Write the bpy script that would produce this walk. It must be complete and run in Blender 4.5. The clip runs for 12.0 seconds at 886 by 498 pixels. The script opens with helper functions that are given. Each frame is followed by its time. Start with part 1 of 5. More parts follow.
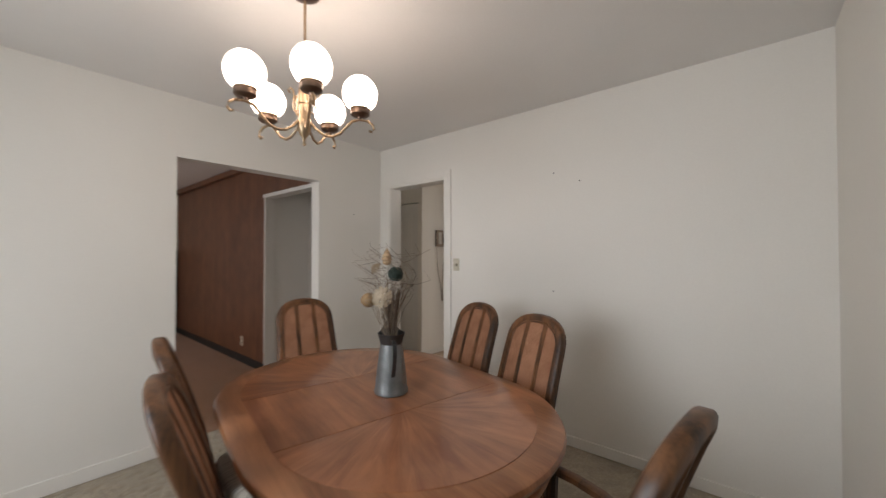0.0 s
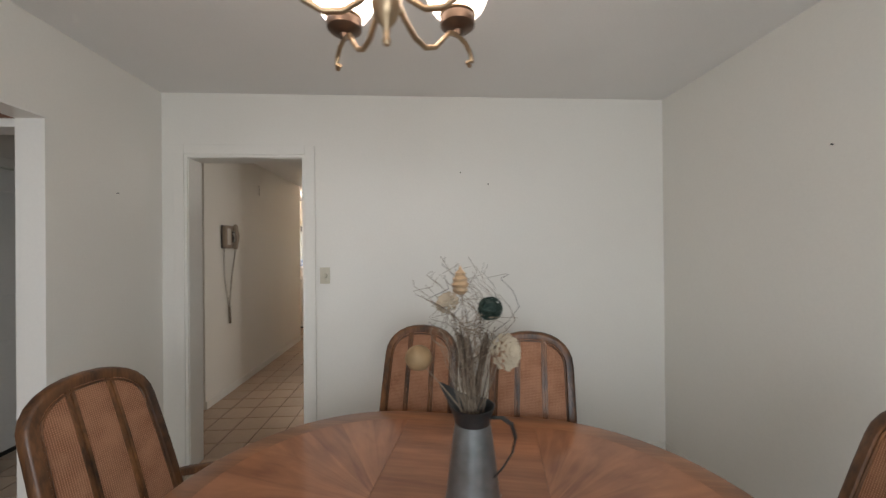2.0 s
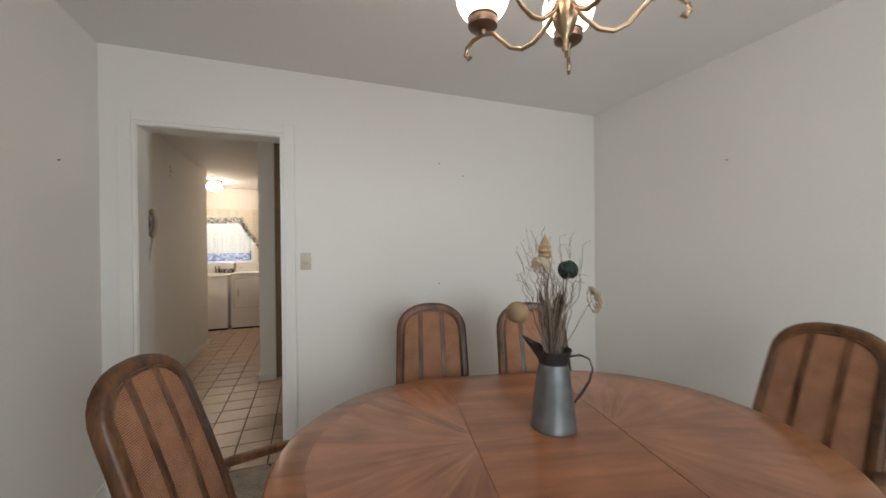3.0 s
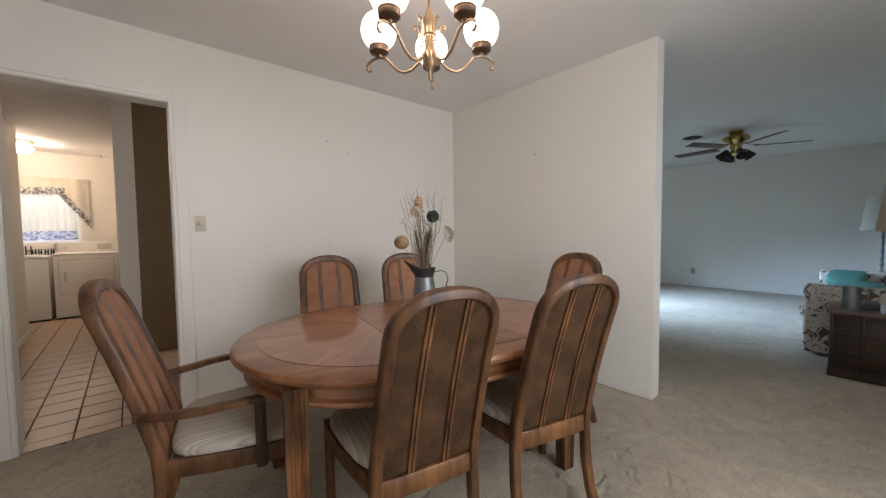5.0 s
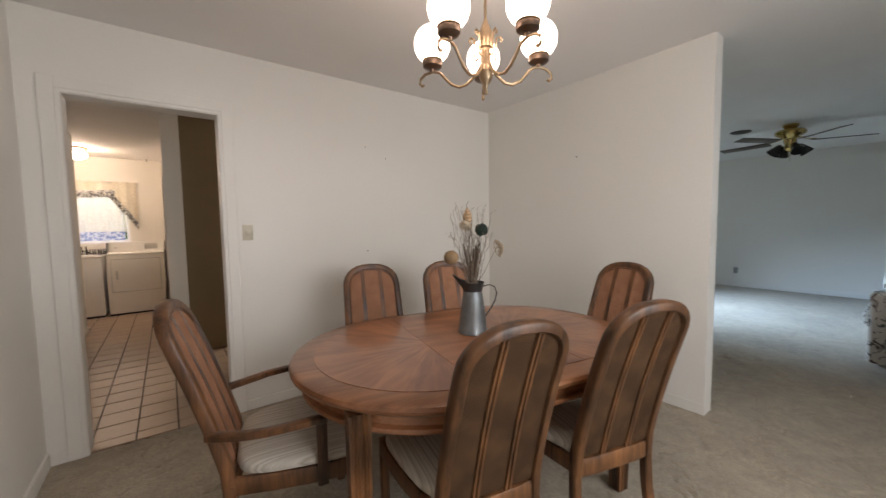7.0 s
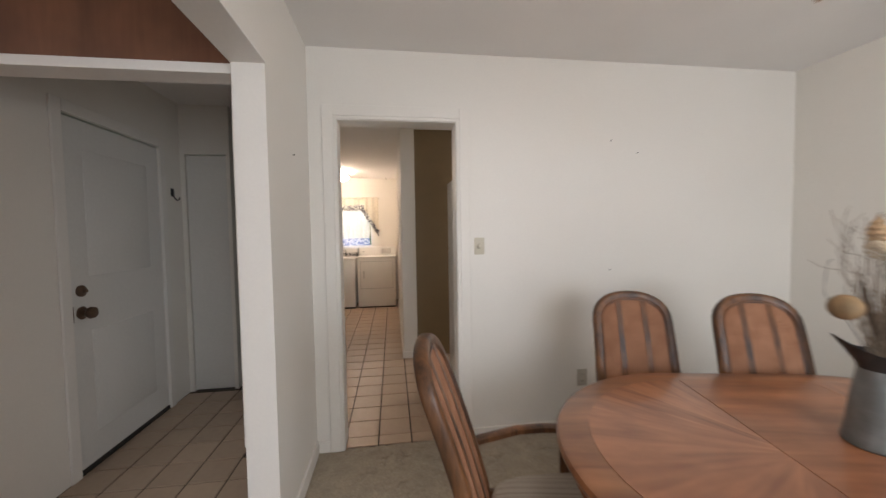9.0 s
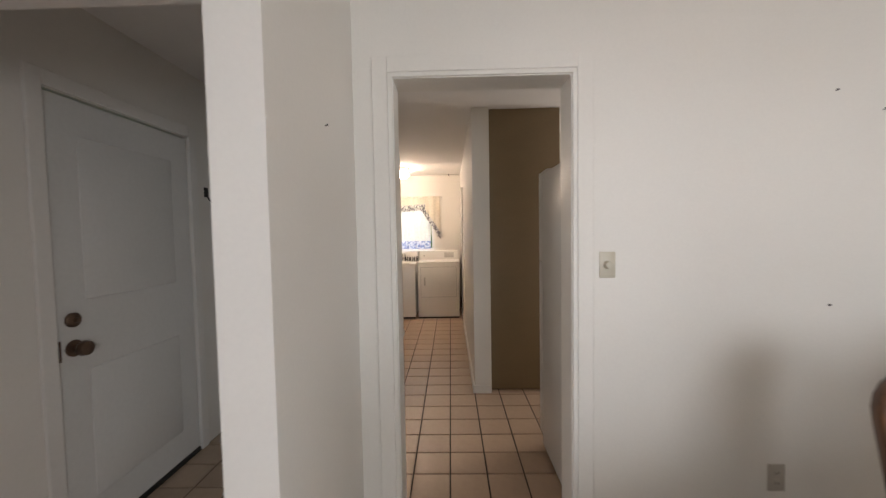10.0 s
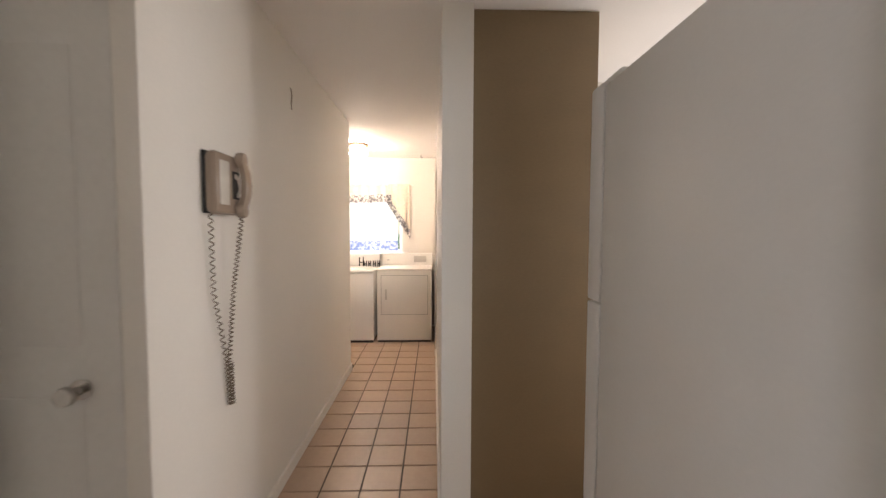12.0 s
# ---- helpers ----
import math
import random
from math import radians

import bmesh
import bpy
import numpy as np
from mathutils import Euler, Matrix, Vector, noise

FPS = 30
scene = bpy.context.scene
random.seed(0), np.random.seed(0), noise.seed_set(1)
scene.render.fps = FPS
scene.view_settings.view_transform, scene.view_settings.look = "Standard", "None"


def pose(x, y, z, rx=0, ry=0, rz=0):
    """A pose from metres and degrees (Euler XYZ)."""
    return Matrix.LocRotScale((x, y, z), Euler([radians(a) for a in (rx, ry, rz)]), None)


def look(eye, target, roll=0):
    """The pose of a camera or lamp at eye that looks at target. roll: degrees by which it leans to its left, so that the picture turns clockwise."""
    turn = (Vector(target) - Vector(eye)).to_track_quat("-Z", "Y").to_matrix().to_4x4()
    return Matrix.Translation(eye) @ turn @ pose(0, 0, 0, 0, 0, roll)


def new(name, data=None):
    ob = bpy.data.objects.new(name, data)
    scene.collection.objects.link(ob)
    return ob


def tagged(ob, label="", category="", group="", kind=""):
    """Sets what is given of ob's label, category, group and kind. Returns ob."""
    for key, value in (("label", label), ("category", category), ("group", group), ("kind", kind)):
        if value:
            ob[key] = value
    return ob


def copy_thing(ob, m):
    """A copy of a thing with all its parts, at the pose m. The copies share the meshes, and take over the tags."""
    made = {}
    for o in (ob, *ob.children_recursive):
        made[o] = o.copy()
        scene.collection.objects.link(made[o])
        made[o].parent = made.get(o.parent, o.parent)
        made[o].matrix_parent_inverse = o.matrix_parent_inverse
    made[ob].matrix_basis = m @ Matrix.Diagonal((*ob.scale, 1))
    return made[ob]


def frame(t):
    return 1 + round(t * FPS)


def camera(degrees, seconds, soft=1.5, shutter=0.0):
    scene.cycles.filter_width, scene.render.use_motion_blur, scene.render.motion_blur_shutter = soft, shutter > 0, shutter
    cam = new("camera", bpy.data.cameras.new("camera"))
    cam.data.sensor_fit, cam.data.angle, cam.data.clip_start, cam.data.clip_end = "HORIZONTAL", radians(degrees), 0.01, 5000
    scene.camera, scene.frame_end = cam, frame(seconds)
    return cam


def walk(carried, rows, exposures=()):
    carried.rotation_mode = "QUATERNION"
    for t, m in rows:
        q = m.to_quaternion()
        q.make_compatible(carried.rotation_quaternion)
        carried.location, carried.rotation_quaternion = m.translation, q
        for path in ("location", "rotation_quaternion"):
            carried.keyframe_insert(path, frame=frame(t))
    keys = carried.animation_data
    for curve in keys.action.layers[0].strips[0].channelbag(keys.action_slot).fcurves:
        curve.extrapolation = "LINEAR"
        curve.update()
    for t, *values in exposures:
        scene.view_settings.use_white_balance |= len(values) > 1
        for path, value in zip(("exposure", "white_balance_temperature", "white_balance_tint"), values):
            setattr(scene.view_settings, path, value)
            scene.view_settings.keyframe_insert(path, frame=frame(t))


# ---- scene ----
cam = camera(101.1, 12.0, soft=1.35, shutter=0.4)
PATH = [
    (0, (-0.38, 0.57, 1.339), (-1.665, 2.102, 1.369), -0.0),
    (0.5, (-0.701, 0.644, 1.344), (-1.633, 2.414, 1.371), -0.3),
    (1, (-1.03, 0.658, 1.353), (-1.563, 2.585, 1.371), -0.4),
    (1.5, (-1.344, 0.709, 1.403), (-1.545, 2.699, 1.408), -0.5),
    (2, (-1.724, 0.68, 1.412), (-1.61, 2.677, 1.417), -0.5),
    (2.5, (-2.076, 0.745, 1.39), (-1.659, 2.701, 1.382), -0.4),
    (3, (-2.355, 0.654, 1.335), (-1.656, 2.528, 1.323), -0.5),
    (3.5, (-2.513, 0.462, 1.293), (-1.496, 2.184, 1.263), -0.5),
    (3.7, (-2.539, 0.408, 1.266), (-1.453, 2.087, 1.248), -0.5),
    (5.3, (-2.753, 0.177, 1.171), (-1.438, 1.679, 1.052), -0.7),
    (5.5, (-2.758, 0.18, 1.166), (-1.447, 1.684, 1.028), -0.7),
    (6, (-2.758, 0.198, 1.214), (-1.448, 1.701, 1.062), -0.8),
    (6.5, (-2.775, 0.229, 1.249), (-1.475, 1.742, 1.103), -0.8),
    (7, (-2.807, 0.294, 1.285), (-1.604, 1.887, 1.15), -0.9),
    (7.5, (-2.842, 0.337, 1.316), (-1.84, 2.065, 1.197), -1.0),
    (7.7, (-2.864, 0.348, 1.307), (-1.949, 2.123, 1.205), -1.0),
    (9.3, (-2.928, 1.072, 1.362), (-2.789, 3.065, 1.266), -1.0),
    (9.5, (-2.951, 1.233, 1.38), (-2.888, 3.23, 1.282), -1.1),
    (10, (-3.003, 1.618, 1.392), (-3.044, 3.615, 1.304), -1.0),
    (10.5, (-3.003, 1.958, 1.401), (-3.063, 3.955, 1.315), -0.7),
    (11, (-2.955, 2.272, 1.404), (-3.001, 4.269, 1.316), -0.8),
    (11.5, (-2.905, 2.637, 1.382), (-2.912, 4.635, 1.291), -0.7),
    (12, (-2.852, 3.007, 1.384), (-2.797, 5.004, 1.289), 0.2),
]
walk(cam, [(t, look(eye, target, roll)) for t, eye, target, roll in PATH],
     [(0, -0.02, 6700, 13), (1.0, -0.12, 6500, 11), (2.5, 0.02, 6500, 10), (3.7, 0.05, 6300, 10), (5.5, 0.05, 6900, 16), (7.0, 0.03, 7000, 16), (9.5, 0.36, 6600, 14), (11.0, 0.12, 6700, 17), (11.5, 0.27, 6800, 19), (12.0, 0.93, 6400, 15)])

# ---- world and light ----
world = bpy.data.worlds.new("sky")
scene.world = world
world.use_nodes = True
wn = world.node_tree.nodes
sky = wn.new("ShaderNodeTexSky")
sky.sky_type, sky.sun_disc = "NISHITA", False
sky.sun_elevation, sky.sun_rotation = radians(52), radians(70)
wn["Background"].inputs["Strength"].default_value = 0.14
world.node_tree.links.new(sky.outputs[0], wn["Background"].inputs["Color"])


def lamp(name, kind, m, energy, color, **kw):
    data = bpy.data.lights.new(name, kind)
    data.energy, data.color = energy, color
    if kind == "AREA":
        data.shape, data.size, data.size_y, data.spread = "RECTANGLE", kw["w"], kw["h"], radians(kw.get("spread", 180))
    elif kind == "SUN":
        data.angle = radians(kw["angle"])
    else:
        data.shadow_soft_size = kw["r"]
    ob = new(name, data)
    ob.matrix_world = m
    return ob


lamp("sun", "SUN", look((30, 12, 45), (0, 0, 0)), 2.0, (1.0, 0.95, 0.88), angle=0.6)
# daylight in the openings: dining window (south), living room window (north)
lamp("daylight_dining", "AREA", look((-1.6, -0.93, 1.5), (-1.6, 2.5, 0.3)), 38, (0.86, 0.94, 1.0), w=1.9, h=1.3, spread=160)
lamp("daylight_living", "AREA", look((2.6, 4.42, 1.65), (3.5, 2.05, 0.0)), 74, (0.43, 0.68, 1.0), w=1.6, h=0.8, spread=62)
# fill lamp added to brighten the kitchen, no source known there
lamp("fill_kitchen", "AREA", look((-0.1, 5.05, 1.58), (-3.6, 4.1, 0.8)), 21, (1.0, 0.96, 0.9), w=0.8, h=1.0)
lamp("daylight_laundry", "AREA", look((-3.78, 8.75, 1.7), (-3.3, 4.2, 0.7)), 30, (0.92, 0.96, 1.0), w=1.2, h=1.2)
# added fill lamp that lifts the den and foyer, set at an unseen window
lamp("fill_den", "AREA", look((-6.0, -0.9, 1.5), (-5.0, 3.0, 0.6)), 26, (0.95, 0.97, 1.0), w=1.6, h=1.2)


# ---- materials ----
def material(name, color, rough=0.6, metal=0.0, bump=0.0, scale=40.0, vary=0.08, coarse=2.0, spec=0.5, coat=0.0, stretch=(1, 1, 1), per_object=0.0):
    """A plain surface with fine grain, broad unevenness and relief."""
    m = bpy.data.materials.new(name)
    m.use_nodes = True
    nt = m.node_tree
    n, l = nt.nodes, nt.links
    b = n["Principled BSDF"]
    b.inputs["Roughness"].default_value, b.inputs["Metallic"].default_value = rough, metal
    b.inputs["Specular IOR Level"].default_value, b.inputs["Coat Weight"].default_value = spec, coat
    tc = n.new("ShaderNodeTexCoord")
    mp = n.new("ShaderNodeMapping")
    mp.inputs["Scale"].default_value = stretch
    l.new(tc.outputs["Object"], mp.inputs[0])
    fine, broad = n.new("ShaderNodeTexNoise"), n.new("ShaderNodeTexNoise")
    fine.inputs["Scale"].default_value, fine.inputs["Detail"].default_value = scale, 5
    broad.inputs["Scale"].default_value, broad.inputs["Detail"].default_value = coarse, 3
    for t in (fine, broad):
        l.new(mp.outputs[0], t.inputs["Vector"])
    add = n.new("ShaderNodeMath")
    l.new(fine.outputs[0], add.inputs[0]), l.new(broad.outputs[0], add.inputs[1])
    value = add.outputs[0]
    if per_object:
        info = n.new("ShaderNodeObjectInfo")
        k = n.new("ShaderNodeMath")
        k.operation = "MULTIPLY_ADD"
        k.inputs[1].default_value = per_object
        l.new(info.outputs["Random"], k.inputs[0]), l.new(value, k.inputs[2])
        value = k.outputs[0]
    ramp = n.new("ShaderNodeMapRange")
    ramp.inputs[1].default_value, ramp.inputs[2].default_value = 0.6, 1.4 + per_object
    ramp.inputs[3].default_value, ramp.inputs[4].default_value = 1 - vary, 1 + vary
    l.new(value, ramp.inputs[0])
    mix = n.new("ShaderNodeVectorMath")
    mix.operation = "SCALE"
    mix.inputs[0].default_value = color
    l.new(ramp.outputs[0], mix.inputs["Scale"])
    l.new(mix.outputs[0], b.inputs["Base Color"])
    if bump:
        bp = n.new("ShaderNodeBump")
        bp.inputs["Strength"].default_value, bp.inputs["Distance"].default_value = bump, 0.004
        l.new(fine.outputs[0], bp.inputs["Height"])
        l.new(bp.outputs[0], b.inputs["Normal"])
    return m


def wood(name, dark, light, rough=0.4, axis=2, scale=9.0, coat=0.0, dirt=0.25):
    """Streaked wood, its grain along one axis of the object."""
    m = bpy.data.materials.new(name)
    m.use_nodes = True
    n, l = m.node_tree.nodes, m.node_tree.links
    b = n["Principled BSDF"]
    tc, mp = n.new("ShaderNodeTexCoord"), n.new("ShaderNodeMapping")
    s = [scale, scale, scale]
    s[axis] = scale * 0.09
    mp.inputs["Scale"].default_value = s
    l.new(tc.outputs["Object"], mp.inputs[0])
    g, f, w = n.new("ShaderNodeTexNoise"), n.new("ShaderNodeTexNoise"), n.new("ShaderNodeTexNoise")
    g.inputs["Scale"].default_value, g.inputs["Detail"].default_value, g.inputs["Distortion"].default_value = 1.2, 6, 0.6
    f.inputs["Scale"].default_value, f.inputs["Detail"].default_value = 9, 3
    w.inputs["Scale"].default_value, w.inputs["Detail"].default_value = 5, 4
    l.new(mp.outputs[0], g.inputs["Vector"]), l.new(mp.outputs[0], f.inputs["Vector"]), l.new(tc.outputs["Object"], w.inputs["Vector"])
    a = n.new("ShaderNodeMath")
    a.operation = "MULTIPLY_ADD"
    a.inputs[1].default_value = 0.35
    l.new(f.outputs[0], a.inputs[0]), l.new(g.outputs[0], a.inputs[2])
    r = n.new("ShaderNodeValToRGB")
    r.color_ramp.elements[0].position, r.color_ramp.elements[1].position = 0.45, 0.88
    r.color_ramp.elements[0].color, r.color_ramp.elements[1].color = (*dark, 1), (*light, 1)
    l.new(a.outputs[0], r.inputs[0])
    k = n.new("ShaderNodeMapRange")
    k.inputs[1].default_value, k.inputs[2].default_value, k.inputs[3].default_value, k.inputs[4].default_value = 0.3, 0.7, 1 - dirt, 1 + dirt * 0.5
    l.new(w.outputs[0], k.inputs[0])
    v = n.new("ShaderNodeVectorMath")
    v.operation = "SCALE"
    l.new(r.outputs[0], v.inputs[0]), l.new(k.outputs[0], v.inputs["Scale"])
    l.new(v.outputs[0], b.inputs["Base Color"])
    b.inputs["Roughness"].default_value, b.inputs["Coat Weight"].default_value, b.inputs["Coat Roughness"].default_value = rough, coat, 0.2
    bp = n.new("ShaderNodeBump")
    bp.inputs["Strength"].default_value, bp.inputs["Distance"].default_value = 0.15, 0.002
    l.new(a.outputs[0], bp.inputs["Height"]), l.new(bp.outputs[0], b.inputs["Normal"])
    return m


def glow(name, color, strength):
    m = bpy.data.materials.new(name)
    m.use_nodes = True
    b = m.node_tree.nodes["Principled BSDF"]
    b.inputs["Base Color"].default_value = (0.9, 0.88, 0.85, 1)
    b.inputs["Emission Color"].default_value, b.inputs["Emission Strength"].default_value = (*color, 1), strength
    b.inputs["Roughness"].default_value = 0.25
    return m


def carpet_material(name, color, tuft=11.0):
    """Cut pile: matted patches over tufts and fine fibres."""
    m = bpy.data.materials.new(name)
    m.use_nodes = True
    n, l = m.node_tree.nodes, m.node_tree.links
    b = n["Principled BSDF"]
    b.inputs["Roughness"].default_value, b.inputs["Specular IOR Level"].default_value = 0.95, 0.1
    b.inputs["Sheen Weight"].default_value = 0.2
    tc = n.new("ShaderNodeTexCoord")

    def noise_at(scale, detail, low, high, warp=0.0):
        t, r = n.new("ShaderNodeTexNoise"), n.new("ShaderNodeMapRange")
        t.inputs["Scale"].default_value, t.inputs["Detail"].default_value, t.inputs["Distortion"].default_value = scale, detail, warp
        r.inputs[1].default_value, r.inputs[2].default_value, r.inputs[3].default_value, r.inputs[4].default_value = 0.3, 0.7, low, high
        l.new(tc.outputs["Object"], t.inputs["Vector"]), l.new(t.outputs[0], r.inputs[0])
        return t.outputs[0], r.outputs[0]

    def times(a, c):
        o = n.new("ShaderNodeMath")
        o.operation = "MULTIPLY"
        l.new(a, o.inputs[0]), l.new(c, o.inputs[1])
        return o.outputs[0]
    curl, matted = noise_at(tuft, 5, 0.86, 1.08, 0.4)
    fibre, speck = noise_at(230, 4, 0.74, 1.16)
    clump, knots = noise_at(60, 3, 0.84, 1.1, 0.8)
    worn = noise_at(1.3, 5, 0.84, 1.12)[1]
    v = n.new("ShaderNodeVectorMath")
    v.operation = "SCALE"
    v.inputs[0].default_value = color
    l.new(times(times(matted, speck), times(knots, worn)), v.inputs["Scale"]), l.new(v.outputs[0], b.inputs["Base Color"])
    h = n.new("ShaderNodeMath")
    l.new(fibre, h.inputs[0]), l.new(clump, h.inputs[1])
    bp = n.new("ShaderNodeBump")
    bp.inputs["Strength"].default_value, bp.inputs["Distance"].default_value = 0.7, 0.007
    l.new(h.outputs[0], bp.inputs["Height"]), l.new(bp.outputs[0], b.inputs["Normal"])
    return m


def striped(name, pale, dark, period, axis=0, rough=0.9):
    """Ribbed upholstery with uneven stripes."""
    m = bpy.data.materials.new(name)
    m.use_nodes = True
    n, l = m.node_tree.nodes, m.node_tree.links
    b = n["Principled BSDF"]
    b.inputs["Roughness"].default_value, b.inputs["Specular IOR Level"].default_value = rough, 0.15
    tc, mp = n.new("ShaderNodeTexCoord"), n.new("ShaderNodeMapping")
    s = [0.03, 0.03, 0.03]
    s[axis] = 1 / period
    mp.inputs["Scale"].default_value = s
    l.new(tc.outputs["Object"], mp.inputs[0])
    t = n.new("ShaderNodeTexNoise")
    t.inputs["Scale"].default_value, t.inputs["Detail"].default_value = 1, 3
    l.new(mp.outputs[0], t.inputs["Vector"])
    r = n.new("ShaderNodeValToRGB")
    r.color_ramp.elements[0].position, r.color_ramp.elements[1].position = 0.36, 0.6
    r.color_ramp.elements[0].color, r.color_ramp.elements[1].color = (*dark, 1), (*pale, 1)
    l.new(t.outputs[0], r.inputs[0]), l.new(r.outputs[0], b.inputs["Base Color"])
    bp = n.new("ShaderNodeBump")
    bp.inputs["Strength"].default_value, bp.inputs["Distance"].default_value = 0.4, 0.003
    l.new(t.outputs[0], bp.inputs["Height"]), l.new(bp.outputs[0], b.inputs["Normal"])
    return m


def cane(name, pale, dark, pitch=0.006):
    """Fine woven cane."""
    m = bpy.data.materials.new(name)
    m.use_nodes = True
    n, l = m.node_tree.nodes, m.node_tree.links
    b = n["Principled BSDF"]
    b.inputs["Roughness"].default_value, b.inputs["Specular IOR Level"].default_value = 0.75, 0.2
    tc = n.new("ShaderNodeTexCoord")
    waves = []
    for d in ("X", "Z"):
        w = n.new("ShaderNodeTexWave")
        w.bands_direction = d
        w.inputs["Scale"].default_value, w.inputs["Distortion"].default_value = 0.314 / pitch, 0.6
        w.inputs["Detail"].default_value, w.inputs["Detail Scale"].default_value = 2, 2
        l.new(tc.outputs["Object"], w.inputs["Vector"])
        waves.append(w)
    mx = n.new("ShaderNodeMath")
    mx.operation = "MULTIPLY"
    l.new(waves[0].outputs["Fac"], mx.inputs[0]), l.new(waves[1].outputs["Fac"], mx.inputs[1])
    g = n.new("ShaderNodeTexNoise")
    g.inputs["Scale"].default_value, g.inputs["Detail"].default_value = 14, 4
    l.new(tc.outputs["Object"], g.inputs["Vector"])
    a = n.new("ShaderNodeMath")
    l.new(mx.outputs[0], a.inputs[0]), l.new(g.outputs[0], a.inputs[1])
    r = n.new("ShaderNodeValToRGB")
    r.color_ramp.elements[0].position, r.color_ramp.elements[1].position = 0.42, 0.95
    r.color_ramp.elements[0].color, r.color_ramp.elements[1].color = (*dark, 1), (*pale, 1)
    l.new(a.outputs[0], r.inputs[0]), l.new(r.outputs[0], b.inputs["Base Color"])
    bp = n.new("ShaderNodeBump")
    bp.inputs["Strength"].default_value, bp.inputs["Distance"].default_value = 0.5, 0.003
    l.new(mx.outputs[0], bp.inputs["Height"]), l.new(bp.outputs[0], b.inputs["Normal"])
    return m


def sunburst(name, dark, light):
    """Table veneer: wedges of grain that run out from the middle of each half."""
    m = bpy.data.materials.new(name)
    m.use_nodes = True
    n, l = m.node_tree.nodes, m.node_tree.links
    b = n["Principled BSDF"]
    tc, sp = n.new("ShaderNodeTexCoord"), n.new("ShaderNodeSeparateXYZ")
    l.new(tc.outputs["Object"], sp.inputs[0])

    def op(kind, a, c=None, d=None):
        o = n.new("ShaderNodeMath")
        o.operation = kind
        for i, v in enumerate((a, c, d)):
            if v is None:
                continue
            if isinstance(v, (int, float)):
                o.inputs[i].default_value = v
            else:
                l.new(v, o.inputs[i])
        return o.outputs[0]
    ax = op("SUBTRACT", op("ABSOLUTE", sp.outputs[0]), 0.2)
    ang = op("ARCTAN2", sp.outputs[1], ax)
    rad = op("POWER", op("ADD", op("MULTIPLY", ax, ax), op("MULTIPLY", sp.outputs[1], sp.outputs[1])), 0.5)
    cell = op("FLOOR", op("MULTIPLY", ang, 4.2))
    wn_ = n.new("ShaderNodeTexWhiteNoise")
    wn_.noise_dimensions = "2D"
    cv = n.new("ShaderNodeCombineXYZ")
    l.new(cell, cv.inputs[0]), l.new(op("SIGN", sp.outputs[0]), cv.inputs[1])
    l.new(cv.outputs[0], wn_.inputs["Vector"])
    pv = n.new("ShaderNodeCombineXYZ")
    l.new(op("MULTIPLY", ang, 10.0), pv.inputs[0]), l.new(op("MULTIPLY", rad, 4.0), pv.inputs[1])
    l.new(op("MULTIPLY", op("SIGN", sp.outputs[0]), 7.0), pv.inputs[2])
    g = n.new("ShaderNodeTexNoise")
    g.inputs["Scale"].default_value, g.inputs["Detail"].default_value, g.inputs["Distortion"].default_value = 1.0, 5, 0.8
    l.new(pv.outputs[0], g.inputs["Vector"])
    f = n.new("ShaderNodeTexNoise")
    f.inputs["Scale"].default_value, f.inputs["Detail"].default_value = 6, 5
    l.new(tc.outputs["Object"], f.inputs["Vector"])
    val = op("ADD", op("MULTIPLY", wn_.outputs[0], 0.2), op("ADD", op("MULTIPLY", g.outputs[0], 0.75), op("MULTIPLY", f.outputs[0], 0.5)))
    r = n.new("ShaderNodeValToRGB")
    r.color_ramp.elements[0].position, r.color_ramp.elements[1].position = 0.5, 1.05
    r.color_ramp.elements[0].color, r.color_ramp.elements[1].color = (*dark, 1), (*light, 1)
    l.new(val, r.inputs[0]), l.new(r.outputs[0], b.inputs["Base Color"])
    b.inputs["Roughness"].default_value, b.inputs["Coat Weight"].default_value, b.inputs["Coat Roughness"].default_value = 0.36, 0.6, 0.1
    return m


WALL = material("wall_paint", (0.80, 0.77, 0.715), 0.55, bump=0.06, scale=90, vary=0.025, coarse=1.2)
WHITE = material("white_trim", (0.80, 0.775, 0.73), 0.4, bump=0.03, scale=60, vary=0.03)
CEIL = material("ceiling_paint", (0.84, 0.82, 0.80), 0.8, bump=0.15, scale=160, vary=0.03)
CARPET = carpet_material("beige_carpet", (0.43, 0.36, 0.27))
DENCARPET = carpet_material("tan_carpet", (0.38, 0.19, 0.095), 30)
TILE = material("tan_tile", (0.46, 0.33, 0.235), 0.33, bump=0.1, scale=30, vary=0.13, coarse=6, per_object=0.6)
SLATE = material("grey_tile", (0.43, 0.325, 0.235), 0.4, bump=0.1, scale=25, vary=0.14, coarse=5, per_object=0.6)
GROUT = material("grout", (0.085, 0.065, 0.05), 0.9, bump=0.2, scale=120, vary=0.15)
PANEL = wood("panelling", (0.15, 0.058, 0.028), (0.21, 0.088, 0.042), 0.42, axis=2, scale=7)
BROWN = material("brown_laminate", (0.235, 0.168, 0.093), 0.5, bump=0.08, scale=50, vary=0.07, coarse=3, stretch=(1, 1, 2.5))
OAK = wood("chair_oak", (0.03, 0.012, 0.005), (0.25, 0.105, 0.039), 0.42, axis=2, scale=13, coat=0.04, dirt=0.6)
RIM = wood("table_oak", (0.18, 0.068, 0.028), (0.39, 0.167, 0.074), 0.33, axis=0, scale=12, coat=0.3)
VENEER = sunburst("table_veneer", (0.21, 0.072, 0.031), (0.47, 0.197, 0.09))
CANE = cane("cane", (0.46, 0.24, 0.145), (0.25, 0.112, 0.06))
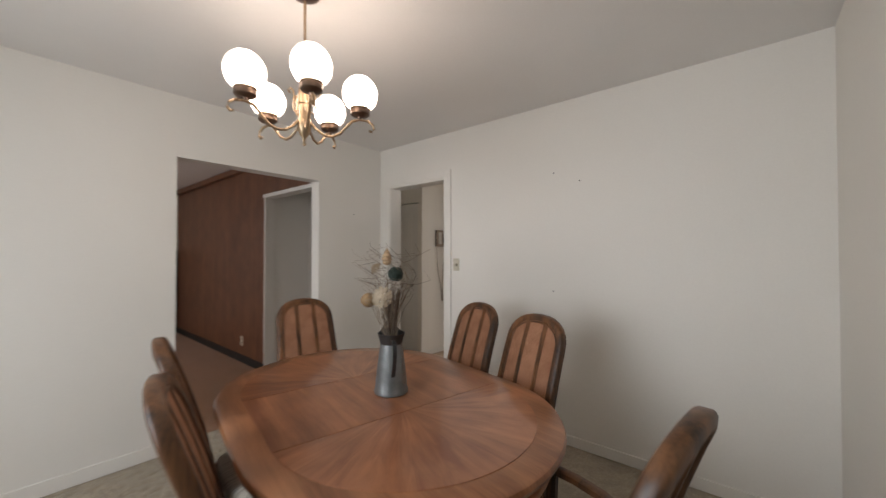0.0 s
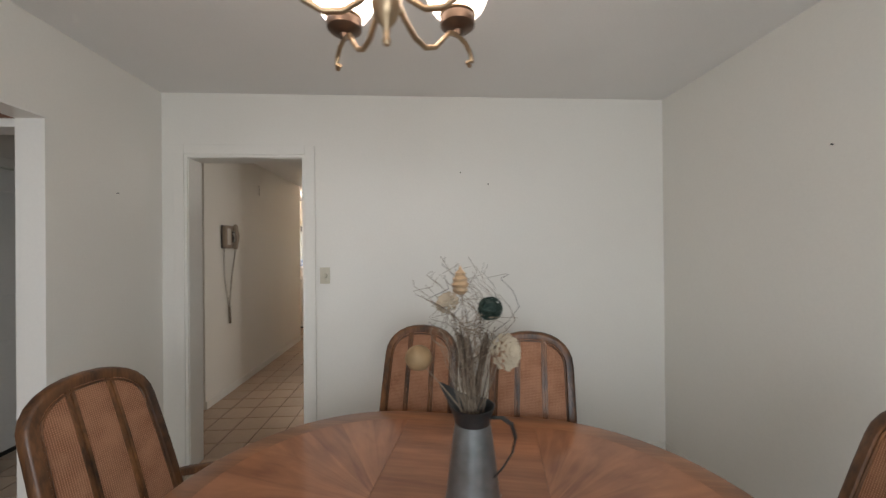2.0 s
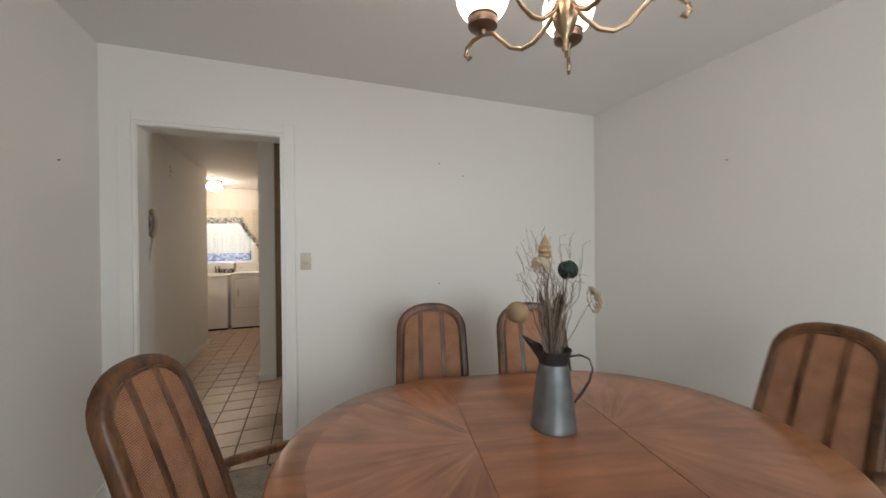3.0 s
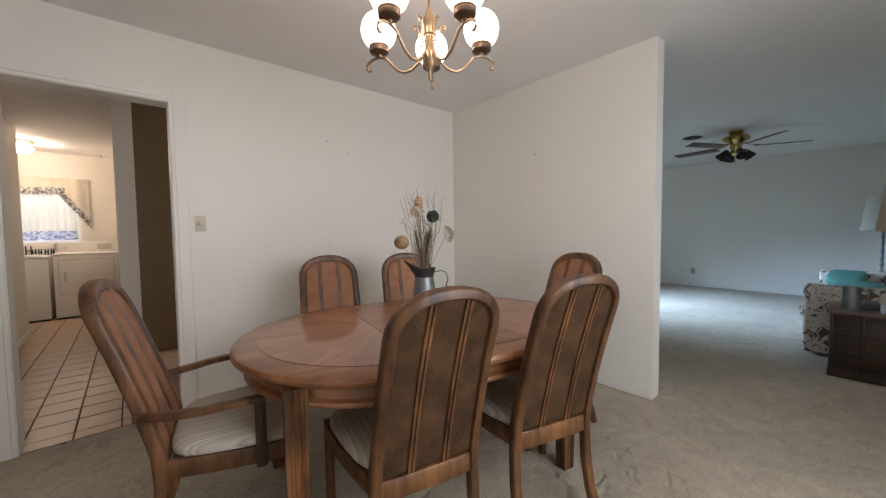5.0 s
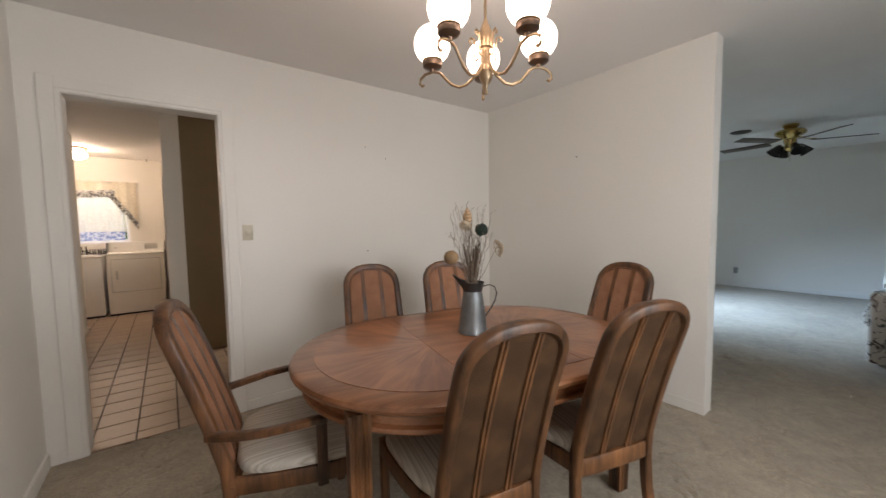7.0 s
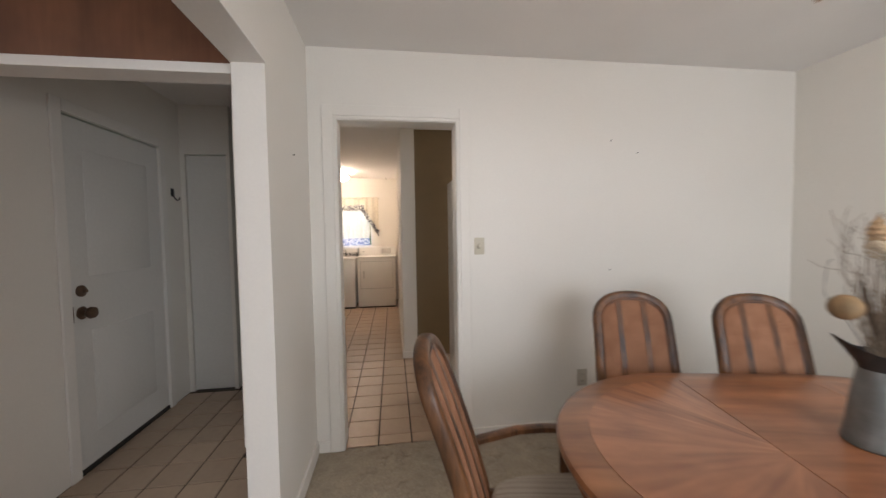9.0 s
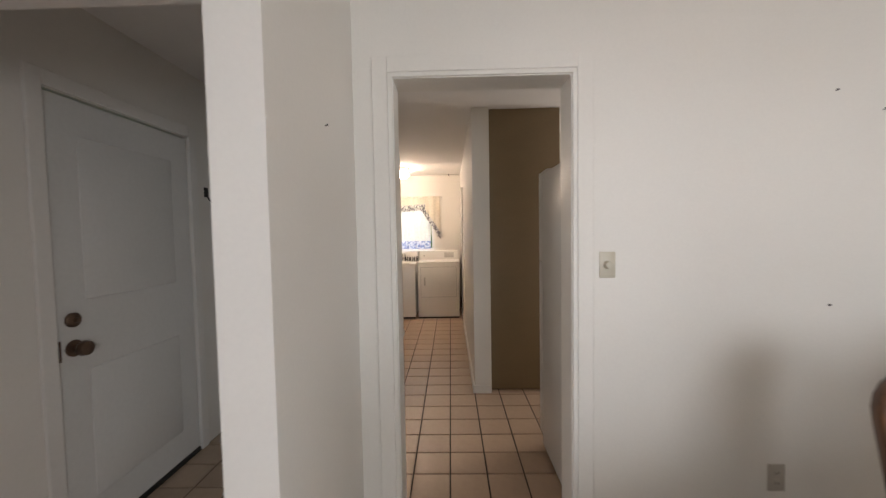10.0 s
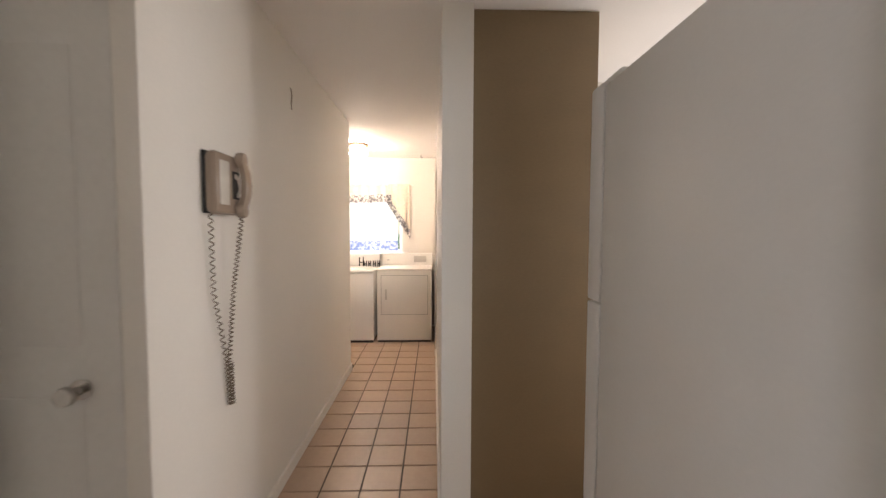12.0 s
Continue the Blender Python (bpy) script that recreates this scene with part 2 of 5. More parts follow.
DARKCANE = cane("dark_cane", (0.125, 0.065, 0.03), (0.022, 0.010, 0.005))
SEAT = striped("seat_fabric", (0.58, 0.53, 0.46), (0.36, 0.31, 0.25), 0.009)
BRASS = material("antique_brass", (0.42, 0.30, 0.19), 0.36, 0.9, vary=0.25, scale=30, coarse=9)
DARKBRASS = material("dark_brass", (0.16, 0.105, 0.075), 0.4, 0.8, vary=0.2, scale=30)
GLOBE = glow("lit_globe", (1.0, 0.83, 0.70), 8.6)
BLACK = material("black", (0.02, 0.018, 0.016), 0.5, vary=0.2)
IVORY = material("ivory_plastic", (0.58, 0.53, 0.42), 0.35, vary=0.03)


# ---- mesh helpers ----
def box(bm, x0, x1, y0, y1, z0, z1, bevel=0.0, seg=2):
    r = bmesh.ops.create_cube(bm, size=1, matrix=Matrix.LocRotScale(((x0 + x1) / 2, (y0 + y1) / 2, (z0 + z1) / 2), None, (abs(x1 - x0), abs(y1 - y0), abs(z1 - z0))))
    if bevel:
        es = {e for v in r["verts"] for e in v.link_edges}
        bmesh.ops.bevel(bm, geom=list(es), offset=bevel, segments=seg, affect="EDGES", profile=0.5)
    return r["verts"]


def loops(bm, rings, closed=True, caps=True):
    """Skin rings of points into a tube."""
    vs = [[bm.verts.new(p) for p in ring] for ring in rings]
    n = len(vs[0])
    for a, b in zip(vs, vs[1:]):
        for i in range(n if closed else n - 1):
            j = (i + 1) % n
            bm.faces.new((a[i], a[j], b[j], b[i]))
    if caps and closed:
        bm.faces.new(vs[0][::-1]), bm.faces.new(vs[-1])


def tube(bm, pts, r, n=8, r1=None):
    """A round rod along points; r may taper to r1."""
    pts = [Vector(p) for p in pts]
    up, rings = Vector((0.13, 0.27, 0.95)), []
    for i, p in enumerate(pts):
        d = (pts[min(i + 1, len(pts) - 1)] - pts[max(i - 1, 0)]).normalized()
        a = d.cross(up)
        if a.length < 0.15:
            a = d.cross(Vector((1, 0.2, 0)))
        a.normalize()
        b = d.cross(a)
        k = r if r1 is None else r + (r1 - r) * i / (len(pts) - 1)
        rings.append([p + k * (math.cos(t) * a + math.sin(t) * b) for t in (2 * math.pi * j / n for j in range(n))])
    loops(bm, rings)


def bar(bm, pts, w, d, side):
    """A rectangular, softly cornered bar along points; w along side, d across it."""
    pts, side, rings = [Vector(p) for p in pts], Vector(side), []
    for i, p in enumerate(pts):
        t = (pts[min(i + 1, len(pts) - 1)] - pts[max(i - 1, 0)]).normalized()
        a = (side - side.dot(t) * t).normalized()
        b = t.cross(a)
        c = 0.3
        rings.append([p + a * w / 2 * x + b * d / 2 * y for x, y in ((1, 1 - c), (1 - c, 1), (c - 1, 1), (-1, 1 - c), (-1, c - 1), (c - 1, -1), (1 - c, -1), (1, c - 1))])
    loops(bm, rings)


def lathe(bm, prof, n=24, m=Matrix()):
    loops(bm, [[m @ Vector((r * math.cos(t), r * math.sin(t), z)) for t in (2 * math.pi * j / n for j in range(n))] for r, z in prof])


def finish(name, bm, mat, smooth=None):
    bmesh.ops.recalc_face_normals(bm, faces=bm.faces)
    me = bpy.data.meshes.new(name)
    bm.to_mesh(me)
    bm.free()
    if smooth:
        me.polygons.foreach_set("use_smooth", [True] * len(me.polygons))
        me.set_sharp_from_angle(angle=radians(smooth))
    me.materials.append(mat)
    return me


def part(name, bm, mat, parent=None, label="", smooth=40):
    ob = new(name, finish(name, bm, mat, smooth))
    ob.parent = parent
    return tagged(ob, label) if label else ob


def thing(name, m, label, category, group=""):
    ob = new(name)
    ob.matrix_basis = m
    return tagged(ob, label, category, group)


def structure(name, bm, mat, label="", category="", smooth=None):
    return tagged(new(name, finish(name, bm, mat, smooth)), label, category, kind="structure")


def bx(*a, bevel=0.0):
    bm = bmesh.new()
    box(bm, *a, bevel=bevel)
    return bm


def wall(name, axis, c0, c1, a0, a1, z1, holes=(), mat=None, label=""):
    """A wall along x or y, c0..c1 thick, a0..a1 long, with through holes (a, a, z, z)."""
    bm = bmesh.new()
    cuts = sorted({a0, a1, *(h[0] for h in holes), *(h[1] for h in holes)})
    for p, q in zip(cuts, cuts[1:]):
        mid, zs = (p + q) / 2, [(0.0, z1)]
        for h in holes:
            if h[0] < mid < h[1]:
                zs = [(0.0, h[2]), (h[3], z1)]
        for u, v in zs:
            if v - u > 1e-4:
                box(bm, *((p, q, c0, c1) if axis == "x" else (c0, c1, p, q)), u, v)
    bmesh.ops.remove_doubles(bm, verts=bm.verts, dist=1e-5)
    return structure(name, bm, mat or WALL, label, "wall")


# ---- the shell ----
H = 2.44
wall("wall_north", "x", 3.12, 3.25, -3.39, -0.05, H, [(-3.235, -2.497, 0, 2.03)], label="off-white painted plaster wall with a doorway to the kitchen")
wall("wall_west", "y", -3.515, -3.39, -1.0, 3.25, H, [(1.31, 2.393, 0, 2.023)], label="off-white painted wall with a wide opening to the den")
wall("wall_partition", "y", -0.05, 0.07, 1.12, 4.5, H, label="off-white partition wall ending towards the living room")
# second hole: den window, unseen and added with its fill lamp
wall("wall_south", "x", -1.12, -1.0, -8.0, 6.1, H, [(-2.6, -0.6, 0.8, 2.1), (-6.9, -5.2, 0.9, 2.1)], label="off-white outer wall with wide windows, the den's one added")
wall("wall_living_east", "y", 5.95, 6.07, -1.0, 4.5, H, label="off-white living room wall")
wall("wall_living_north", "x", 4.5, 4.62, -0.05, 6.07, H, [(1.8, 4.2, 0.75, 2.15)], label="off-white living room wall with a picture window")
wall("wall_den_north", "x", 2.46, 2.56, -8.0, -3.515, H, [(-4.63, -3.515, 0, 2.0)], PANEL, "dark wood panelled den wall with an opening to the foyer")
wall("wall_den_west", "y", -8.12, -8.0, -1.12, 2.56, H, mat=WALL, label="pale den end wall")
wall("wall_foyer_west", "y", -4.79, -4.66, 2.56, 4.33, H, [(3.085, 3.925, 0, 2.02)], label="off-white foyer wall with the front door")
wall("wall_foyer_north", "x", 4.21, 4.33, -4.66, -4.27, H, [(-4.625, -4.3, 0, 2.03)], label="off-white foyer end wall with a closet door")
bm = bmesh.new()
loops(bm, [[(-3.86, 3.25, z), (-3.80, 3.25, z), (-4.15, 4.06, z), (-4.15, 4.16, z), (-4.22, 4.33, z), (-4.27, 4.33, z)] for z in (0, H)])
structure("wall_nook_west", bm, WALL, "off-white angled wall between foyer and kitchen", "wall")
wall("wall_foyer_east", "x", 3.25, 3.32, -3.80, -3.515, H, label="off-white wall")
wall("wall_nook_north", "x", 4.06, 4.16, -4.15, -3.67, H, [(-4.149, -3.74, 0, 2.03)], label="off-white wall with a flush door")
wall("wall_hall_west", "y", -3.77, -3.67, 4.16, 6.62, H, label="off-white hall wall")
wall("wall_hall_east", "y", -2.81, -2.665, 4.733, 8.3, H, label="off-white hall wall end")
wall("wall_laundry_north", "x", 8.3, 8.42, -5.0, -2.665, H, [(-4.25, -3.3, 1.08, 2.02)], label="warm white laundry wall with a window")
wall("wall_laundry_west", "y", -5.12, -5.0, 6.5, 8.42, H, label="off-white laundry wall")
wall("wall_laundry_south", "x", 6.5, 6.62, -5.0, -3.77, H, label="off-white laundry wall")
wall("wall_kitchen_north", "x", 5.6, 5.72, -2.665, 0.07, H, label="off-white kitchen wall")
# the window hole is added to go with the kitchen fill lamp
wall("wall_kitchen_east", "y", -0.05, 0.07, 4.5, 5.6, H, [(4.65, 5.45, 1.08, 2.08)], label="off-white kitchen wall with an added, unseen window")
structure("ceiling", bx(-8.12, 6.07, -1.12, 8.42, H, H + 0.1), CEIL, "flat off-white painted ceiling", "ceiling")


def carved(x, y):
    """Depth of the carpet's pile: broken, winding grooves between soft pads, and a light swell."""
    u = x + 0.035 * np.sin(9.1 * x + 6.3 * y + 0.6) + 0.02 * np.sin(23 * y - 8 * x) + 0.012 * np.sin(47 * x + 31 * y)
    v = y + 0.035 * np.sin(8.3 * y - 7.1 * x + 2.0) + 0.02 * np.sin(21 * x + 11 * y) + 0.012 * np.sin(43 * y - 37 * x)
    cell = 0.088
    i, j = np.floor(u / cell), np.floor(v / cell)
    near = np.full(x.shape, 9.0)
    second = near.copy()
    for di in (-1, 0, 1):
        for dj in (-1, 0, 1):
            a, c = i + di, j + dj
            px = (a + np.mod(np.sin(a * 127.1 + c * 311.7) * 43758.5453, 1.0)) * cell
            py = (c + np.mod(np.sin(a * 269.5 + c * 183.3) * 43758.5453, 1.0)) * cell
            d = np.hypot(u - px, v - py)
            second = np.minimum(second, np.maximum(near, d))
            near = np.minimum(near, d)
    groove = np.clip(1 - (second - near) / 0.011, 0, 1)
    broken = np.clip(0.28 + 1.0 * np.sin(13.7 * x + 5 * np.sin(3.1 * y)) * np.sin(11.3 * y + 4 * np.sin(2.7 * x)), 0, 1)
    swell = 0.0015 * np.sin(31 * u + 3 * np.sin(9 * v)) * np.sin(27 * v) - 0.004 * np.clip(near / cell, 0, 1) ** 2
    return swell - 0.014 * groove * broken - 0.0015


def pile(x0, x1, y0, y1, step):
    """A carpet with carved pile between two corners, and its backing."""
    nx, ny = int((x1 - x0) / step), int((y1 - y0) / step)
    X, Y = np.meshgrid(np.linspace(x0, x1, nx + 1), np.linspace(y0, y1, ny + 1))
    Z = carved(X, Y)
    bm = bmesh.new()
    vs = [bm.verts.new(p) for p in zip(X.ravel().tolist(), Y.ravel().tolist(), Z.ravel().tolist())]
    w = nx + 1
    for r in range(ny):
        for c in range(nx):
            k = r * w + c
            bm.faces.new((vs[k], vs[k + 1], vs[k + w + 1], vs[k + w]))
    box(bm, x0, x1, y0, y1, -0.08, -0.03)
    return bm


structure("floor", pile(-3.515, 1.5, -1.12, 3.14, 0.0095), CARPET, "beige sculptured wall-to-wall carpet", "carpet", smooth=60)
structure("floor_lounge", pile(1.5, 6.07, -1.12, 3.12, 0.03), CARPET, "beige sculptured carpet", "carpet", smooth=60)
structure("floor_living", pile(0.07, 6.07, 3.12, 4.62, 0.05), CARPET, "beige sculptured carpet", "carpet")
structure("floor_den", bx(-8.12, -3.515, -1.12, 2.47, -0.06, -0.001), DENCARPET, "tan carpet of the den", "carpet")
bm = bx(-5.2, -4.235, 2.47, 4.4, -0.06, -0.007)
box(bm, -4.235, -3.515, 2.47, 3.25, -0.06, -0.007)
FOYER = structure("floor_foyer", bm, GROUT, "grey-tan tiled foyer floor", "floor")
bm = bx(-4.235, 0.0, 3.25, 8.42, -0.06, -0.007)
box(bm, -3.515, 0.0, 3.14, 3.25, -0.06, -0.007)
box(bm, -5.1, -4.235, 6.4, 8.42, -0.06, -0.007)
KITCHEN = structure("floor_kitchen", bm, GROUT, "tan ceramic tile floor with dark grout", "floor")
lawn = structure("ground", bx(-300, 300, -300, 300, -0.4, -0.35), material("lawn", (0.07, 0.13, 0.03), 0.9, bump=0.5, scale=30, vary=0.3), "green lawn outside the windows", "lawn")


# ---- trim and doors ----
def casing(name, x0, x1, y, z, w=0.075, t=0.014, sign=-1):
    """Flat casing round an opening in a wall along x; its face stands t proud of y."""
    bm = bmesh.new()
    a, b = sorted((y + sign * t, y))
    for u0, u1, v0, v1 in ((x0 - w, x0 - 0.012, 0, z + w), (x1 + 0.012, x1 + w, 0, z + w), (x0 - 0.012, x1 + 0.012, z + 0.012, z + w)):
        box(bm, u0, u1, a, b, v0, v1, bevel=0.003)
    for u0, u1, v0, v1 in ((x0 - 0.012, x0 + 0.006, 0, z), (x1 - 0.006, x1 + 0.012, 0, z), (x0 - 0.012, x1 + 0.012, z - 0.006, z + 0.012)):
        box(bm, u0, u1, a + 0.005, b + 0.003, v0, v1, bevel=0.002)
    return structure(name, bm, WALL, "off-white painted wooden door casing", "trim")


casing("trim_kitchen_door", -3.235, -2.497, 3.12, 2.03)
bm = bmesh.new()
box(bm, -3.235, -3.225, 3.121, 3.262, 0, 2.03), box(bm, -2.507, -2.497, 3.121, 3.262, 0, 2.03), box(bm, -3.225, -2.507, 3.121, 3.262, 2.02, 2.03)
structure("trim_kitchen_jamb", bm, WHITE, "white painted door jamb", "trim")
# baseboards: length runs along the walls of the dining room
bm = bmesh.new()
box(bm, -2.42, -0.062, 3.108, 3.12, 0, 0.07, bevel=0.003)
box(bm, -3.378, -3.312, 3.108, 3.12, 0, 0.07, bevel=0.003)
box(bm, -0.056, -0.05, 1.12, 3.108, 0, 0.075, bevel=0.003)
box(bm, -3.39, -3.378, 2.393, 3.108, 0, 0.085, bevel=0.003)
box(bm, -3.39, -3.378, -1.0, 1.31, 0, 0.085, bevel=0.003)
structure("baseboard", bm, WALL, "low white painted baseboard", "baseboard")
bm = bmesh.new()
box(bm, 5.938, 5.95, -1.0, 4.5, 0, 0.08)
box(bm, -3.67, -3.655, 4.06, 6.62, 0, 0.07, bevel=0.003)
box(bm, -2.825, -2.81, 4.72, 7.5, 0, 0.07, bevel=0.003)
box(bm, -2.81, -2.668, 4.72, 4.733, 0, 0.07, bevel=0.003)
structure("baseboard_hall", bm, WHITE, "white painted baseboard", "baseboard")
bm = bmesh.new()
box(bm, -8.0, -4.63, 2.444, 2.46, 0, 0.09, bevel=0.003)
structure("baseboard_den", bm, BLACK, "dark stained baseboard under the panelling", "baseboard")
# white casing of the foyer opening, with its header strip
bm = bmesh.new()
box(bm, -4.665, -3.517, 2.448, 2.57, 1.99, 2.03, bevel=0.003)
box(bm, -4.645, -4.622, 2.455, 2.57, 0, 1.99, bevel=0.003)
box(bm, -4.63, -3.517, 2.44, 2.56, -0.005, 0.03, bevel=0.006)
structure("trim_foyer", bm, WHITE, "white painted casing of the foyer opening", "trim")
# slim lining of the den opening
bm = bmesh.new()
box(bm, -3.52, -3.385, 1.308, 2.396, 2.012, 2.022, bevel=0.002)
structure("trim_den_opening", bm, WHITE, "white painted lining of the den opening", "trim")
bm = bmesh.new()
box(bm, -8.0, -3.52, 2.40, 2.46, 2.36, 2.435, bevel=0.01)
structure("trim_den_crown", bm, PANEL, "dark wood crown moulding", "trim")


def knob(parent, x, y, z, axis, mat, r=0.028, reach=0.065):
    bm = bmesh.new()
    lathe(bm, [(r * 1.05, 0), (r * 1.1, 0.006), (r * 0.5, 0.012), (r * 0.4, 0.03), (r * 0.8, 0.036), (r, 0.048), (r * 0.9, reach - 0.004), (r * 0.5, reach)], 20,
          Matrix.Translation((x, y, z)) @ Vector((0, 0, 1)).rotation_difference(Vector(axis)).to_matrix().to_4x4())
    return part("door_knob", bm, mat, parent)


DOORPAINT = material("door_paint", (0.72, 0.71, 0.68), 0.35, bump=0.05, scale=50, vary=0.04)
# front door with two raised panels
bm = bx(-4.70, -4.664, 3.095, 3.915, 0.012, 2.01, bevel=0.002)
front = tagged(new("door_1", finish("door_1", bm, DOORPAINT)), "closed white painted front door with bronze deadbolt and knob", "door", kind="structure")
for z0, z1 in ((0.2, 0.8), (1.12, 1.85)):
    part("panel", bx(-4.666, -4.66, 3.23, 3.78, z0, z1, bevel=0.0045), DOORPAINT, front)
knob(front, -4.664, 3.165, 0.915, (1, 0, 0), DARKBRASS, 0.034, 0.07)
bm = bmesh.new()
lathe(bm, [(0.032, 0), (0.032, 0.012), (0.026, 0.018), (0.012, 0.02), (0.01, 0.034)], 20, Matrix.Translation((-4.664, 3.165, 1.04)) @ pose(0, 0, 0, 0, 90, 0))
part("deadbolt", bm, DARKBRASS, front, "dark bronze deadbolt")
part("door_sweep", bx(-4.669, -4.655, 3.098, 3.912, 0.002, 0.03, bevel=0.003), BLACK, front, "dark rubber strip along the bottom")
part("strike_plate", bx(-4.664, -4.661, 3.10, 3.112, 0.87, 0.96), DARKBRASS, front)
bm = bmesh.new()
box(bm, -4.66, -4.646, 3.025, 3.09, 0, 2.09, bevel=0.004), box(bm, -4.66, -4.646, 3.92, 3.985, 0, 2.09, bevel=0.004), box(bm, -4.66, -4.646, 3.09, 3.92, 2.022, 2.09, bevel=0.004)
structure("trim_front_door", bm, WHITE, "white front door casing", "trim")
closet = tagged(new("door_2", finish("door_2", bx(-4.62, -4.3, 4.225, 4.26, 0.01, 2.02, bevel=0.002), DOORPAINT)), "closed white painted closet door", "door", kind="structure")
nook = tagged(new("door_3", finish("door_3", bx(-4.14, -3.75, 4.07, 4.105, 0.01, 2.02, bevel=0.002), DOORPAINT)), "closed white painted door with a round metal knob", "door", kind="structure")
part("panel", bx(-4.12, -3.86, 4.067, 4.074, 1.05, 1.9, bevel=0.0035), DOORPAINT, nook)
part("panel", bx(-4.12, -3.86, 4.067, 4.074, 0.2, 0.9, bevel=0.0035), DOORPAINT, nook)
knob(nook, -3.865, 4.07, 0.925, (0, -1, 0), material("satin_nickel", (0.5, 0.48, 0.45), 0.25, 1.0, vary=0.1))
hook = thing("coat_hook", pose(-4.658, 4.075, 1.667), "small black metal coat hook on the foyer wall", "hook")
part("plate", bx(0, 0.006, -0.02, 0.02, -0.005, 0.06, bevel=0.003), BLACK, hook)
bm = bmesh.new()
tube(bm, [(0.006, 0, 0.01), (0.02, 0, -0.02), (0.035, 0, -0.035), (0.05, 0, -0.03), (0.055, 0, -0.01)], 0.005)
part("prong", bm, BLACK, hook)

# ---- dining table ----
TABLE = (-1.64, 1.62, -11.5)
TM = pose(TABLE[0], TABLE[1], 0, 0, 0, TABLE[2])
TOP = 0.735


def outline(r, leaf=0.245, n=28):
    pts = [(leaf + r * math.cos(a), r * math.sin(a)) for a in (-math.pi / 2 + math.pi * i / n for i in range(n + 1))]
    return pts + [(-x, -y) for x, y in pts]


def slab(bm, prof, leaf=0.245):
    loops(bm, [[(x, y, z) for x, y in outline(r, leaf)] for r, z in prof])


table = thing("dining_table", TM, "oval oak dining table with a sunburst veneer top", "table")
bm = bmesh.new()
slab(bm, [(0.545, TOP - 0.045), (0.57, TOP - 0.042), (0.583, TOP - 0.032), (0.586, TOP - 0.02), (0.58, TOP - 0.008), (0.568, TOP - 0.003), (0.49, TOP - 0.002)])
part("tabletop", bm, RIM, table, "moulded oak rim with a dark groove")
for s in (-1, 1):
    bm = bmesh.new()
    pts = [(s * 0.247, -0.486), (s * 0.247, 0.486)] + [(s * (0.247 + 0.486 * math.cos(a)), 0.486 * math.sin(a)) for a in (math.pi / 2 - math.pi * i / 24 for i in range(1, 24))]
    loops(bm, [[(x, y, TOP - 0.006) for x, y in pts], [(x, y, TOP) for x, y in pts]])
    part("veneer_half", bm, VENEER, table)
LEAFWOOD = wood("leaf_veneer", (0.21, 0.072, 0.031), (0.45, 0.187, 0.084), 0.36, axis=0, scale=8, coat=0.35)
part("table_leaf", bx(-0.2445, 0.2445, -0.486, 0.486, TOP - 0.006, TOP), LEAFWOOD, table)
bm = bmesh.new()
slab(bm, [(0.525, TOP - 0.122), (0.538, TOP - 0.119), (0.542, TOP - 0.11), (0.538, TOP - 0.102), (0.52, TOP - 0.096), (0.515, TOP - 0.06), (0.54, TOP - 0.047)])
part("apron", bm, RIM, table)
for sx in (-1, 1):
    for sy in (-1, 1):
        bm = bmesh.new()
        rings = []
        for z, k in ((0, 0.8), (0.03, 0.84), (TOP - 0.12, 1.0), (TOP - 0.05, 1.0)):
            ring = []
            for q in range(4):
                for u, d in ((-1, 0), (-0.72, 0), (-0.6, 0.12), (-0.4, 0.0), (-0.28, 0.12), (-0.12, 0.0), (0.12, 0.0), (0.28, 0.12), (0.4, 0), (0.6, 0.12), (0.72, 0)):
                    x, y = u, 1 - d
                    c, s_ = math.cos(-q * math.pi / 2), math.sin(-q * math.pi / 2)
                    ring.append((sx * 0.62 - 0.022 + 0.036 * k * (x * c - y * s_), sy * 0.37 + 0.036 * k * (x * s_ + y * c), z))
            rings.append(ring)
        loops(bm, rings)
        part("leg", bm, OAK, table, smooth=20)


# ---- chairs ----
def arch(width0, width1, z0, ztop, rise, n=14):
    """Points of an inverted U, bottom to top and down again, in x and z."""
    left = [(-(width0 + (width1 - width0) * i / 6), z0 + (ztop - rise - z0) * i / 6) for i in range(6)]
    top = []
    for i in range(n + 1):
        a = math.pi - math.pi * i / n
        c, s = math.cos(a), math.sin(a)
        top.append((width1 * math.copysign(abs(c) ** 0.84, c), ztop - rise + rise * abs(s) ** 0.9))
    return left + top + [(-x, z) for x, z in left[::-1]]


